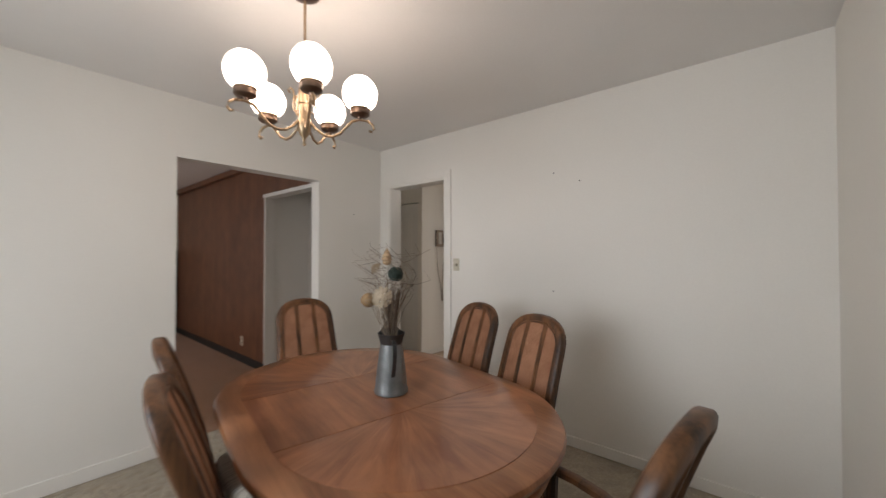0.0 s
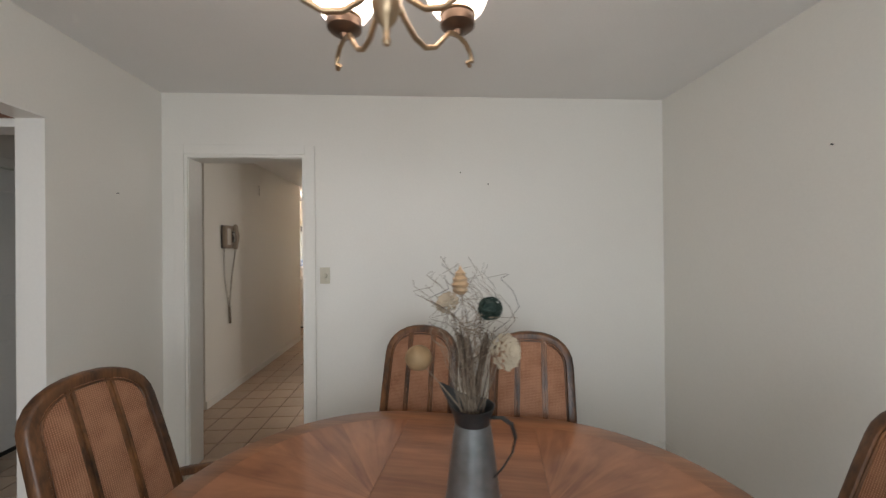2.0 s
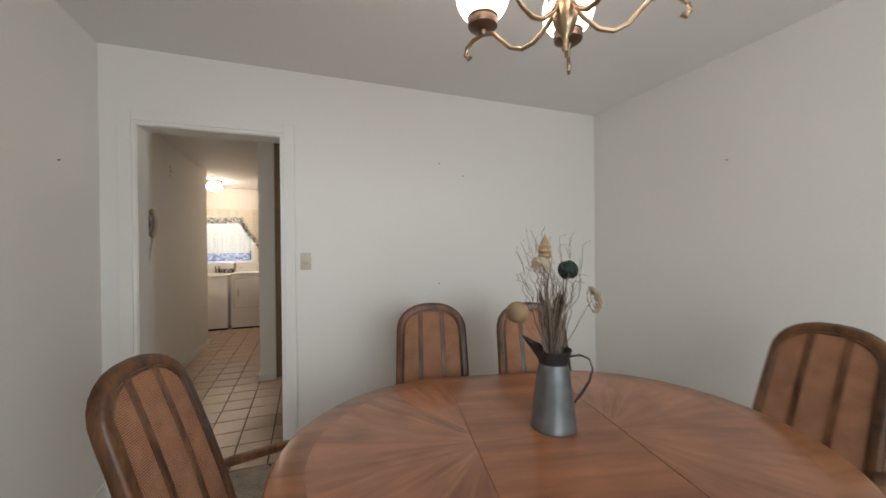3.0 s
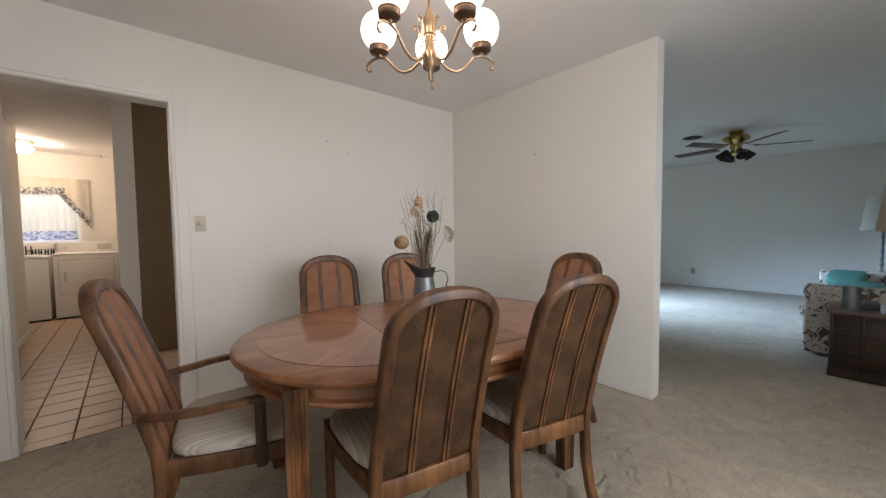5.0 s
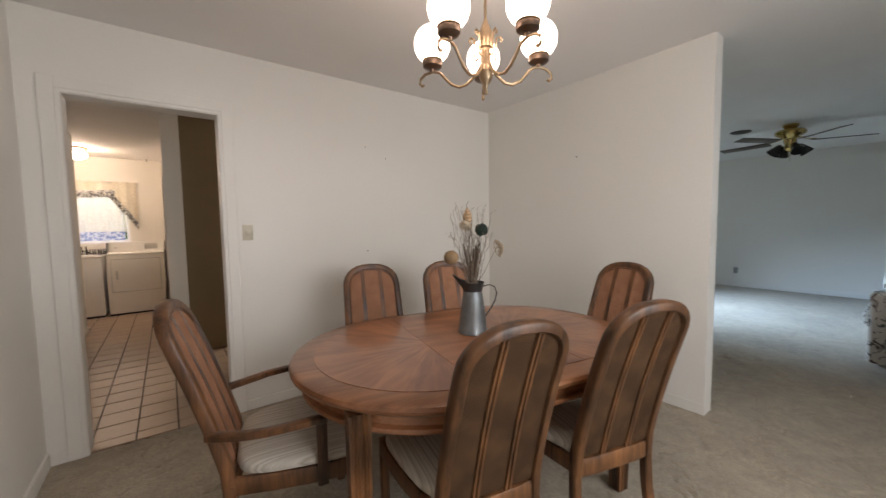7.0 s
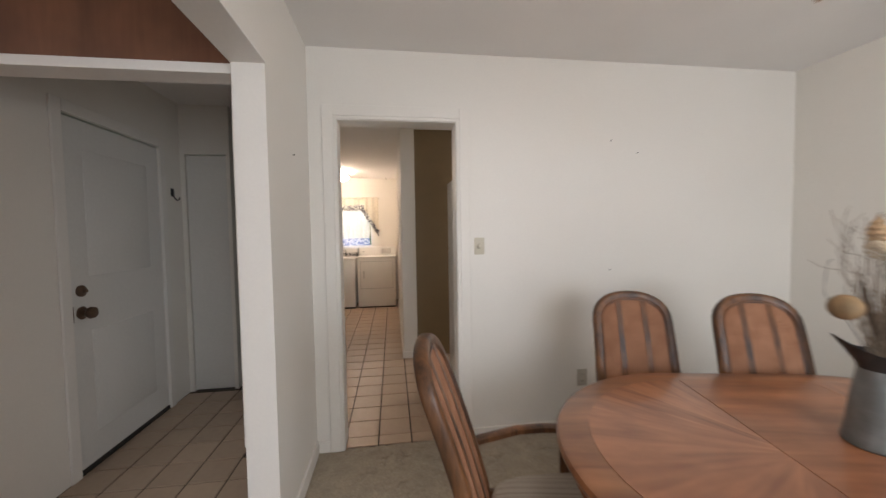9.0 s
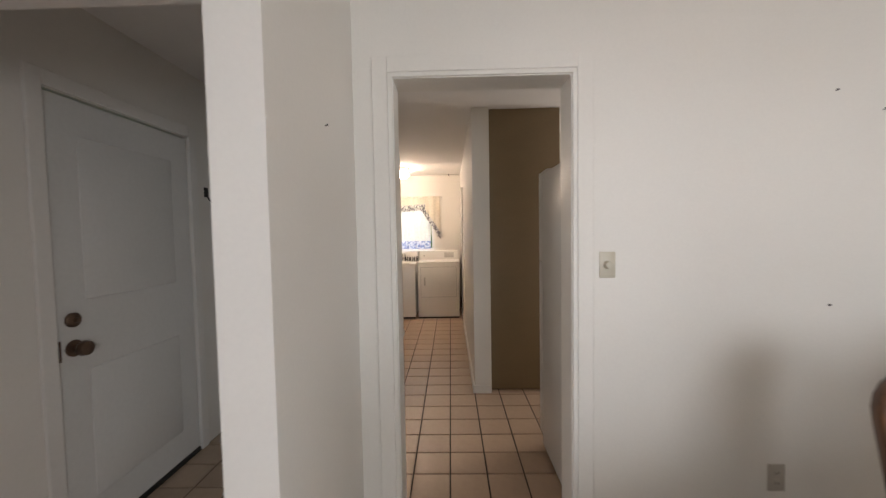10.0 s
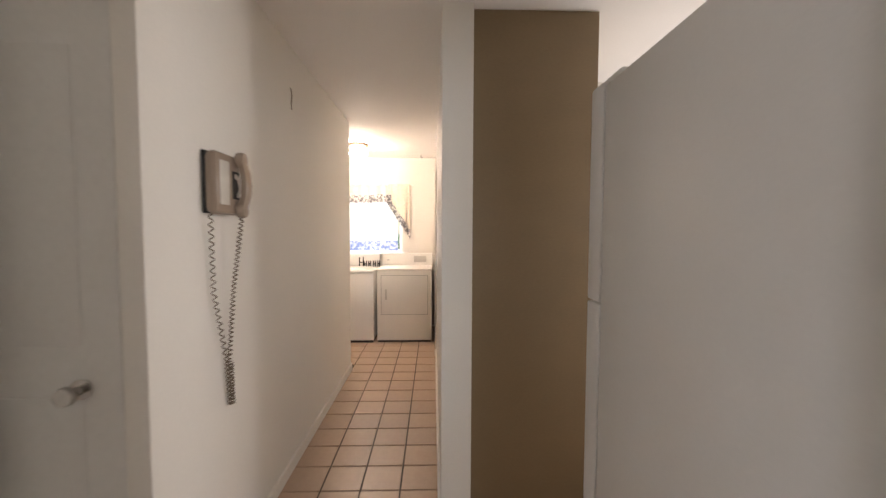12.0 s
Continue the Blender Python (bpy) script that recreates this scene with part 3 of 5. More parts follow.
def dining_chair(name, m, arms, label, group):
    ch = thing(name, m, label, "chair", group)
    lean, bow, low, high, front = (0.2, 0.05, 0.194, 0.173, 0.25) if arms else (0.192, 0.065, 0.177, 0.168, 0.225)

    def back_curve(z):
        """How far the back stands behind the seat at a height: upright at first, then leaning."""
        t = (z - 0.42) / 0.62
        return -0.215 - lean * t - bow * t * (t - 1) if t > 0 else -0.215
    bm = bmesh.new()
    pts = [(x, back_curve(z), z) for x, z in arch(low, high, 0.36, 1.009, 0.125)]
    sec, n = [], len(pts)
    for i, p in enumerate(pts):
        a, b = Vector(pts[max(i - 1, 0)]), Vector(pts[min(i + 1, n - 1)])
        t = (b - a).normalized()
        out = Vector((-t.z, 0, t.x)).normalized()
        fwd = t.cross(out).normalized()
        w, d = 0.0175, 0.0215
        sec.append([Vector(p) + out * w * x + fwd * d * y for x, y in ((1, 0.55), (0.8, 0.85), (0.45, 1), (-0.8, 1), (-1, 0.75), (-1, -0.75), (-0.8, -1), (0.45, -1), (0.8, -0.85), (1, -0.55))])
    loops(bm, sec)
    part("back_frame", bm, OAK, ch)
    # a bead inside the frame, on the front face
    bm = bmesh.new()
    tube(bm, [(x, back_curve(z) + 0.014, z) for x, z in arch(low - 0.021, high - 0.021, 0.44, 0.988, 0.108)], 0.0042, 6)
    part("bead", bm, OAK, ch)
    # cane field, cut to the arch
    inner = arch(low - 0.012, high - 0.012, 0.425, 0.997, 0.113)
    half = len(inner) // 2
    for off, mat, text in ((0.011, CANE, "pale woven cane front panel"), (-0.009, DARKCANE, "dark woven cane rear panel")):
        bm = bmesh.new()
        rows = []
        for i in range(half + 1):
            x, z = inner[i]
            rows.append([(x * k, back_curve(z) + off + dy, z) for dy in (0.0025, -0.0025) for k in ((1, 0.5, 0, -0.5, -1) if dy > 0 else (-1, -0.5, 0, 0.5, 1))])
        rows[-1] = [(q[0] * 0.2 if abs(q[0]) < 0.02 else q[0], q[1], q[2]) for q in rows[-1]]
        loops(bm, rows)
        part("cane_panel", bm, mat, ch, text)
    for s in (-1, 1):
        bm = bmesh.new()
        zs = [0.42 + 0.574 * j / 8 for j in range(9)]
        for off in (-0.0072, 0.0072):
            bar(bm, [(s * (0.062 - 0.004 * i / 8) + off, back_curve(z) - 0.001, z) for i, z in enumerate(zs)], 0.0125, 0.034, (1, 0, 0))
        bar(bm, [(s * (0.062 - 0.004 * i / 8), back_curve(z), z) for i, z in enumerate(zs)], 0.01, 0.026, (1, 0, 0))
        part("back_slat", bm, OAK, ch)
    bm = bmesh.new()
    yr = back_curve(0.4)
    bar(bm, [(-low, yr, 0.382), (-0.1, yr - 0.009, 0.384), (0.1, yr - 0.009, 0.384), (low, yr, 0.382)], 0.03, 0.068, (0, 1, 0))
    part("back_rail", bm, OAK, ch)
    for s in (-1, 1):
        bm = bmesh.new()
        bar(bm, [(s * low, -0.215, 0.40), (s * low, -0.216, 0.33), (s * (low + 0.002), -0.222, 0.22), (s * (low + 0.005), -0.242, 0.11), (s * (low + 0.009), -0.282, 0.0)], 0.036, 0.037, (1, 0, 0))
        part("leg", bm, OAK, ch)
        bm = bmesh.new()
        bar(bm, [(s * front, 0.225, 0.42), (s * front, 0.225, 0.2), (s * (front - 0.003), 0.222, 0.0)], 0.034, 0.034, (1, 0, 0))
        part("leg", bm, OAK, ch)
    # seat rails: the sides swing out from the back posts to the front legs
    for s in (-1, 1):
        bm = bmesh.new()
        bar(bm, [(s * (low + (front + 0.008 - low) * math.sin(math.pi / 2 * i / 6)), -0.2 + 0.41 * i / 6, 0.39) for i in range(7)], 0.022, 0.062, (1, 0, 0))
        part("seat_frame", bm, OAK, ch)
    bm = bmesh.new()
    bar(bm, [(-front, 0.232, 0.39), (-0.08, 0.243, 0.39), (0.08, 0.243, 0.39), (front, 0.232, 0.39)], 0.022, 0.062, (0, 1, 0))
    part("seat_frame", bm, OAK, ch)
    bm = bmesh.new()
    rings = []
    for k, z in ((0.93, 0.418), (0.985, 0.424), (1.0, 0.438), (0.985, 0.453), (0.93, 0.464), (0.78, 0.471), (0.5, 0.475), (0.2, 0.476)):
        ring = []
        for j in range(44):
            a = 2 * math.pi * j / 44
            y = math.copysign(abs(math.sin(a)) ** 0.4, math.sin(a))
            x = math.copysign(abs(math.cos(a)) ** 0.4, math.cos(a))
            wide = low + 0.012 + (front + 0.014 - low - 0.012) * math.sin(math.pi / 2 * (y + 1) / 2)
            ring.append((wide * k * x, 0.025 + 0.225 * k * y, z))
        rings.append(ring)
    loops(bm, rings)
    part("seat", bm, SEAT, ch, "pale striped upholstered seat")
    if arms:
        for s in (-1, 1):
            bm = bmesh.new()
            bar(bm, [(s * (low + 0.004), back_curve(0.59) - 0.012, 0.588), (s * 0.222, -0.225, 0.59), (s * 0.25, -0.16, 0.592), (s * 0.274, -0.09, 0.598), (s * 0.283, 0.0, 0.603), (s * 0.281, 0.05, 0.604), (s * 0.279, 0.101, 0.603)], 0.036, 0.025, (1, 0, 0))
            part("arm", bm, OAK, ch)
            bm = bmesh.new()
            bar(bm, [(s * 0.278, 0.083, 0.596), (s * 0.272, 0.083, 0.5), (s * 0.266, 0.084, 0.42), (s * 0.264, 0.084, 0.355)], 0.026, 0.036, (1, 0, 0))
            part("arm_post", bm, OAK, ch)
    return ch


SIDE = "medium oak side chair with cane back"
c1 = dining_chair("dining_chair", pose(-1.823, 2.178, 0, 0, 0, 164.8), False, SIDE + " by the wall", "chairs round the table")
tagged(copy_thing(c1, pose(-1.335, 1.988, 0, 0, 0, 163)), SIDE + " by the wall")
tagged(copy_thing(c1, pose(-1.976, 1.318, 0, 0, 0, -12)), SIDE + " and striped seat")
tagged(copy_thing(c1, pose(-1.425, 1.192, 0, 0, 0, -16)), SIDE + " and striped seat")
c2 = dining_chair("dining_armchair", pose(-2.43, 1.848, 0, 0, 0, -101.7), True, "medium oak armchair with cane back at the table's end", "chairs round the table")
tagged(copy_thing(c2, pose(-0.86, 1.491, 0, 0, 0, 82)), "medium oak armchair with cane back near the partition")

# ---- chandelier ----
CX, CY = -1.786, 1.352
chan = thing("chandelier", pose(CX, CY, 0.1) @ Matrix.Diagonal((0.92, 0.92, 0.92, 1)), "lit five-arm antique brass chandelier with white glass globes", "chandelier")
bm = bmesh.new()
HC = (H - 0.1) / 0.92
lathe(bm, [(0.072, HC), (0.072, HC - 0.01), (0.064, HC - 0.022), (0.03, HC - 0.032), (0.012, HC - 0.036), (0.01, HC - 0.05)], 28)
part("canopy", bm, DARKBRASS, chan)
bm = bmesh.new()
tube(bm, [(0, 0, HC - 0.04), (0, 0, 2.12)], 0.006)
part("stem", bm, BRASS, chan)
bm = bmesh.new()
lathe(bm, [(0.006, 1.835), (0.009, 1.842), (0.006, 1.852), (0.008, 1.87), (0.02, 1.885), (0.03, 1.91), (0.031, 1.94), (0.026, 1.96), (0.022, 1.965), (0.022, 2.02), (0.028, 2.025), (0.03, 2.05), (0.026, 2.09), (0.014, 2.12), (0.007, 2.14)], 20)
part("body", bm, BRASS, chan)
for i in range(5):
    a = radians(48.8 + 72 * i)
    R = Matrix.Rotation(a, 4, "Z")
    bm = bmesh.new()
    curve = [(0.025, 1.945), (0.05, 1.915), (0.085, 1.888), (0.12, 1.882), (0.155, 1.898), (0.185, 1.93), (0.21, 1.958), (0.245, 1.968), (0.28, 1.962), (0.303, 1.945), (0.308, 1.925), (0.298, 1.912), (0.287, 1.918)]
    tube(bm, [R @ Vector((r, 0, z)) for r, z in curve], 0.0062, 10)
    curl = [(0.028, 1.99), (0.045, 1.98), (0.05, 2.0), (0.045, 2.04), (0.05, 2.07), (0.065, 2.078), (0.073, 2.065), (0.064, 2.055)]
    tube(bm, [R @ Vector((r, 0, z)) for r, z in curl], 0.0045)
    part("arm", bm, BRASS, chan)
    M = R @ Matrix.Translation((0.245, 0, 0))
    bm = bmesh.new()
    lathe(bm, [(0.01, 1.966), (0.012, 1.978), (0.035, 1.983), (0.043, 1.99), (0.044, 2.008), (0.042, 2.012)], 24, M)
    part("cup", bm, DARKBRASS, chan)
    bm = bmesh.new()
    lathe(bm, [(0.043, 2.012), (0.046, 2.014), (0.046, 2.018), (0.043, 2.02)], 24, M)
    part("cup_rim", bm, BRASS, chan)
    bm = bmesh.new()
    lathe(bm, [(0.036, 2.012)] + [(0.079 * math.sin(t), 2.085 - 0.084 * math.cos(t)) for t in (0.48 + (math.pi - 0.5) * j / 16 for j in range(17))], 28, M)
    part("globe", bm, GLOBE, chan, "lit white glass globe")

# ---- pitcher with dried flowers on the table ----
ZINC = material("galvanised_metal", (0.24, 0.255, 0.26), 0.42, 0.7, bump=0.1, scale=25, vary=0.3, coarse=9)
DARKZINC = material("dark_zinc", (0.075, 0.078, 0.08), 0.45, 0.8, bump=0.1, scale=25, vary=0.25, coarse=9)
VX, VY = -1.592, 1.66
vase = thing("metal_pitcher", pose(VX, VY, TOP, 0, 0, -35), "grey galvanised metal pitcher on the dining table", "pitcher")
bm = bmesh.new()
lathe(bm, [(0.05, 0.004), (0.07, 0.0), (0.074, 0.004), (0.074, 0.012), (0.071, 0.02), (0.064, 0.09), (0.054, 0.17), (0.047, 0.212), (0.0465, 0.22), (0.042, 0.22), (0.05, 0.15), (0.06, 0.06), (0.062, 0.012), (0.01, 0.01)], 36)
part("body", bm, ZINC, vase)
bm = bmesh.new()
rings = []
for k, (r, z) in enumerate(((0.0475, 0.213), (0.05, 0.224), (0.054, 0.24), (0.06, 0.258), (0.057, 0.258), (0.05, 0.24), (0.043, 0.22))):
    ring = []
    for j in range(36):
        a = 2 * math.pi * j / 36
        s = max(0.0, -math.cos(a)) ** 5 * max(0.0, (z - 0.224) / 0.034)
        ring.append(((r + 0.045 * s) * math.cos(a), r * math.sin(a) * (1 - 0.25 * s), z + 0.042 * s))
    rings.append(ring)
loops(bm, rings)
part("spout", bm, DARKZINC, vase, "dark flared rim with a spout")
bm = bmesh.new()
bar(bm, [(0.05, 0, 0.235), (0.085, 0, 0.243), (0.112, 0, 0.232), (0.122, 0, 0.2), (0.112, 0, 0.16), (0.09, 0, 0.12), (0.064, 0, 0.085)], 0.016, 0.004, (0, 1, 0))
part("handle", bm, DARKZINC, vase)

TWIG = material("dry_twig", (0.26, 0.20, 0.145), 0.8, vary=0.3, scale=60)
DARKTWIG = material("dark_twig", (0.09, 0.06, 0.04), 0.8, vary=0.3, scale=60)
dried = thing("dried_bouquet", pose(VX, VY, TOP + 0.06), "bouquet of curly dried twigs, grasses and flower heads in the pitcher", "dried flowers")
rnd = random.Random(5)


def stem(bm, tip, r, sway=0.012, curly=0.0, n=9):
    """One stalk from inside the pitcher's neck out to its tip, its end curling if asked."""
    tip = Vector(tip)
    base = Vector((rnd.uniform(-0.015, 0.015), rnd.uniform(-0.015, 0.015), 0.02))
    neck = Vector((tip.x * 0.14 + rnd.uniform(-0.014, 0.014), tip.y * 0.14 + rnd.uniform(-0.014, 0.014), 0.17))
    pts, ph = [], rnd.uniform(0, 6)
    for i in range(n + 1):
        t = i / n
        p = base.lerp(neck, t * 3) if t < 0.33 else neck.lerp(tip, (t - 0.33) / 0.67)
        k = max(0.0, t - 0.4)
        p = p + Vector((math.sin(ph + 7 * t), math.cos(ph * 1.7 + 6 * t), 0)) * sway * k * 2
        if curly and t > 0.6:
            u = (t - 0.6) / 0.4
            p = p + Vector((math.sin(ph + 11 * u), math.cos(ph + 9 * u), 0.6 * math.sin(ph + 8 * u))) * curly * u
        pts.append(p)
    tube(bm, pts, r, 5, r * 0.45)


for k in range(46):
    bm = bmesh.new()
    a, q = rnd.uniform(0, 2 * math.pi), rnd.uniform(0.03, 0.135)
    stem(bm, (q * math.cos(a) - 0.02, q * math.sin(a), rnd.uniform(0.42, 0.61)), rnd.uniform(0.0011, 0.0019), 0.014, rnd.uniform(0.03, 0.065), 22)
    part("curly_twig", bm, TWIG if k % 4 else DARKTWIG, dried)
for k in range(26):
    bm = bmesh.new()
    a, q = rnd.uniform(0, 2 * math.pi), rnd.uniform(0.01, 0.075)
    stem(bm, (q * math.cos(a), q * math.sin(a), rnd.uniform(0.30, 0.5)), rnd.uniform(0.0016, 0.0026), 0.01)
    part("stalk", bm, TWIG if k % 3 else DARKTWIG, dried)
for k in range(5):
    bm = bmesh.new()
    a = 2.2 * k
    x, y = 0.05 * math.cos(a), 0.05 * math.sin(a)
    loops(bm, [[(x * z * 4 + w * 0.007 * math.cos(t), y * z * 4 + w * 0.004 * math.sin(t), 0.17 + z) for t in (j * math.pi / 3 for j in range(6))] for z, w in ((0, 0.6), (0.06, 1.0), (0.13, 1.3), (0.19, 1.1), (0.22, 0.3))])
    part("dry_leaf", bm, DARKTWIG, dried)


def flower_at(x, y, z):
    return (x - VX, y - VY, z - TOP - 0.06)


BALLTAN = material("tan_pod", (0.25, 0.16, 0.08), 0.7, bump=0.2, scale=25, vary=0.35, coarse=12)
p = flower_at(-1.736, 1.648, 1.127)
bm = bmesh.new()
bmesh.ops.create_icosphere(bm, subdivisions=3, radius=0.036, matrix=Matrix.LocRotScale(p, None, (1, 1, 0.93)))
part("round_pod", bm, BALLTAN, dried, "smooth tan ball pod")
bm = bmesh.new()
stem(bm, p, 0.0024, 0.004)
part("stalk", bm, TWIG, dried)
p = flower_at(-1.545, 1.642, 1.255)
GREENVINE = material("green_vine", (0.012, 0.028, 0.02), 0.6, vary=0.4, scale=50)
bm = bmesh.new()
bmesh.ops.create_icosphere(bm, subdivisions=2, radius=0.026, matrix=Matrix.Translation(p))
for k in range(16):
    ax = Vector((rnd.gauss(0, 1), rnd.gauss(0, 1), rnd.gauss(0, 1))).normalized()
    rot = Vector((0, 0, 1)).rotation_difference(ax).to_matrix()
    tube(bm, [Vector(p) + rot @ (0.031 * Vector((math.cos(t), math.sin(t), 0.18 * math.sin(3 * t)))) for t in (j * 2 * math.pi / 14 for j in range(15))], 0.0022, 5)
part("woven_ball", bm, GREENVINE, dried, "dark green woven vine ball")
bm = bmesh.new()
stem(bm, p, 0.002, 0.004)
part("stalk", bm, TWIG, dried)
CREAM = material("cream_petal", (0.42, 0.34, 0.245), 0.75, vary=0.2, scale=50)


def rose(p, normal, r):
    bm = bmesh.new()
    M = Matrix.Translation(p) @ Vector((0, 0, 1)).rotation_difference(Vector(normal)).to_matrix().to_4x4()
    for ring, (q, count, lift) in enumerate(((0.95, 11, 0.1), (0.78, 10, 0.35), (0.58, 8, 0.6), (0.38, 6, 0.8), (0.18, 4, 0.95))):
        for j in range(count):
            a = 2 * math.pi * (j + 0.5 * ring) / count + rnd.uniform(-0.1, 0.1)
            d, s = Vector((math.cos(a), math.sin(a), 0)), Vector((-math.sin(a), math.cos(a), 0))
            c = d * r * q
            pts = [c - d * r * 0.3 + Vector((0, 0, r * (lift - 0.25))), c - s * r * 0.26 + Vector((0, 0, r * lift * 0.7)), c + d * r * 0.16 + Vector((0, 0, r * lift * 0.75)), c + s * r * 0.26 + Vector((0, 0, r * lift * 0.7))]
            vs = [bm.verts.new(M @ v) for v in pts] + [bm.verts.new(M @ (v - Vector((0, 0, 0.003)))) for v in pts]
            for f in ((0, 1, 2, 3), (7, 6, 5, 4), (0, 4, 5, 1), (1, 5, 6, 2), (2, 6, 7, 3), (3, 7, 4, 0)):
                bm.faces.new([vs[i] for i in f])
    return bm


for pos, nrm, r in (((-1.525, 1.55, 1.165), (0.45, -0.85, 0.25), 0.042), ((-1.66, 1.63, 1.275), (-0.4, -0.7, 0.6), 0.03)):
    p = flower_at(*pos)
    part("flower_head", rose(p, nrm, r), CREAM, dried, "cream dried flower head")
    bm = bmesh.new()
    stem(bm, p, 0.002, 0.004)
    part("stalk", bm, TWIG, dried)
p = flower_at(-1.622, 1.66, 1.29)
bm = bmesh.new()
lathe(bm, [(0.003, 0)] + [(w + (0.003 if i % 2 else -0.001), 0.008 * i + 0.004) for i, w in enumerate((0.014, 0.018, 0.02, 0.021, 0.02, 0.018, 0.015, 0.011, 0.007))] + [(0.001, 0.082)], 16, Matrix.Translation(p))
part("cone_pod", bm, material("ringed_pod", (0.42, 0.28, 0.16), 0.7, vary=0.3, scale=40), dried, "ringed cream cone pod")
bm = bmesh.new()
stem(bm, p, 0.002, 0.004)
part("stalk", bm, TWIG, dried)

# ---- wall plates, nails ----
dim = thing("dimmer_switch", pose(-2.363, 3.12, 1.25) @ Matrix.Diagonal((0.9, 1, 0.92, 1)), "ivory dimmer switch with a round knob beside the doorway", "light switch")
part("plate", bx(-0.036, 0.036, -0.006, 0, -0.058, 0.058, bevel=0.003), IVORY, dim)
bm = bmesh.new()
lathe(bm, [(0.02, 0.004), (0.02, 0.01), (0.017, 0.012), (0.016, 0.026), (0.012, 0.028)], 24, pose(0, 0, 0, 90, 0, 0))
part("dial", bm, IVORY, dim)
for z in (-0.042, 0.042):
    bm = bmesh.new()
    lathe(bm, [(0.003, 0.005), (0.003, 0.007), (0.001, 0.0075)], 8, pose(0, 0, z, 90, 0, 0))
    part("screw", bm, IVORY, dim)


def outlet(m, mat, label):
    o = thing("wall_outlet", m, label, "outlet")
    part("plate", bx(-0.035, 0.035, -0.005, 0, -0.057, 0.057, bevel=0.002), mat, o)
    for z in (-0.022, 0.022):
        part("socket", bx(-0.015, 0.015, -0.007, -0.004, z - 0.014, z + 0.014, bevel=0.002), mat, o)
        for x in (-0.006, 0.006):
            part("slot", bx(x - 0.0013, x + 0.0013, -0.0075, -0.0065, z - 0.005, z + 0.005), BLACK, o)


outlet(pose(-1.665, 3.12, 0.352), material("tan_plate", (0.45, 0.41, 0.35), 0.4, vary=0.04), "beige wall outlet on the dining room wall")
outlet(pose(-5.25, 2.46, 0.26), IVORY, "ivory wall outlet on the wood panelling")
outlet(pose(5.95, 2.48, 0.31, 0, 0, -90), material("grey_plate", (0.3, 0.3, 0.3), 0.4, vary=0.04), "grey wall outlet on the living room wall")


def nail(x, y, z, axis):
    o = thing("nail", Matrix.Translation((x, y, z)) @ Vector((0, 0, 1)).rotation_difference(Vector(axis)).to_matrix().to_4x4(), "small dark picture nail in the wall", "nail", "picture nails")
    bm = bmesh.new()
    lathe(bm, [(0.0022, 0), (0.0022, 0.006), (0.0042, 0.007), (0.0042, 0.009)], 8)
    part("shank", bm, BLACK, o)


for x, y, z, a in ((-1.464, 3.12, 1.928, (0, -1, 0.4)), (-1.47, 3.12, 1.071, (0, -1, 0.4)), (-1.276, 3.12, 1.85, (0, -1, 0.4)), (-0.05, 2.07, 1.826, (-1, 0, 0.4)), (-3.39, 2.772, 1.735, (1, 0, 0.4))):
    nail(x, y, z, a)

# ---- kitchen ----
FRIDGE = material("fridge_enamel", (0.66, 0.645, 0.62), 0.38, bump=0.12, scale=140, vary=0.03)
fridge = thing("refrigerator", pose(-2.43, 3.27, 0), "white enamel refrigerator seen from its side, beside the doorway", "refrigerator")
part("body", bx(0, 0.76, 0, 0.64, 0.03, 1.745, bevel=0.006), FRIDGE, fridge)
part("fridge_door", bx(0, 0.76, 0.648, 0.72, 0.09, 1.2, bevel=0.008), FRIDGE, fridge)
part("freezer_door", bx(0, 0.76, 0.648, 0.72, 1.203, 1.76, bevel=0.008), FRIDGE, fridge)
part("gasket", bx(0.012, 0.748, 0.64, 0.648, 0.09, 1.75), BLACK, fridge)
part("hinge_cover", bx(0.02, 0.1, 0.6, 0.7, 1.745, 1.775, bevel=0.006), FRIDGE, fridge)
part("kick_plate", bx(0.02, 0.74, 0.02, 0.66, 0.0, 0.03), BLACK, fridge)
upper = thing("wall_cabinet", pose(-2.36, 3.25, 1.85), "brown wooden cabinet hung above the refrigerator", "cabinet")
part("body", bx(0, 0.8, 0, 0.31, 0, 0.55, bevel=0.003), BROWN, upper)
part("cabinet_door", bx(0.01, 0.395, 0.31, 0.33, 0.01, 0.54, bevel=0.005), BROWN, upper)
part("cabinet_door", bx(0.405, 0.79, 0.31, 0.33, 0.01, 0.54, bevel=0.005), BROWN, upper)
pantry = thing("pantry_cabinet", pose(-2.663, 4.78, 0), "tall plain brown pantry cabinet up to the ceiling", "cabinet")
part("side_panel", bx(0, 0.605, 0, 0.02, 0.012, 2.438, bevel=0.002), BROWN, pantry)
part("body", bx(0.003, 0.6, 0.02, 0.7, 0.0, 2.437), BROWN, pantry)

# wall telephone with its coiled cord
PHONE = material("beige_phone", (0.31, 0.235, 0.175), 0.3, vary=0.05)
phone = thing("wall_telephone", pose(-3.67, 4.405, 1.56) @ Matrix.Diagonal((0.8, 0.84, 1, 1)), "beige corded wall telephone with a hanging coiled cord", "telephone")
# black plate paints the shadow edge between phone and wall
part("shadow_backplate", bx(0, 0.014, -0.094, 0.094, -0.112, 0.112, bevel=0.005), BLACK, phone)
part("body", bx(0.012, 0.072, -0.1, 0.098, -0.115, 0.112, bevel=0.024), PHONE, phone)
part("face_card", bx(0.0705, 0.0745, -0.078, -0.008, -0.08, 0.08, bevel=0.0015), material("face_card", (0.6, 0.56, 0.5), 0.4, vary=0.08), phone, "pale grey face plate")
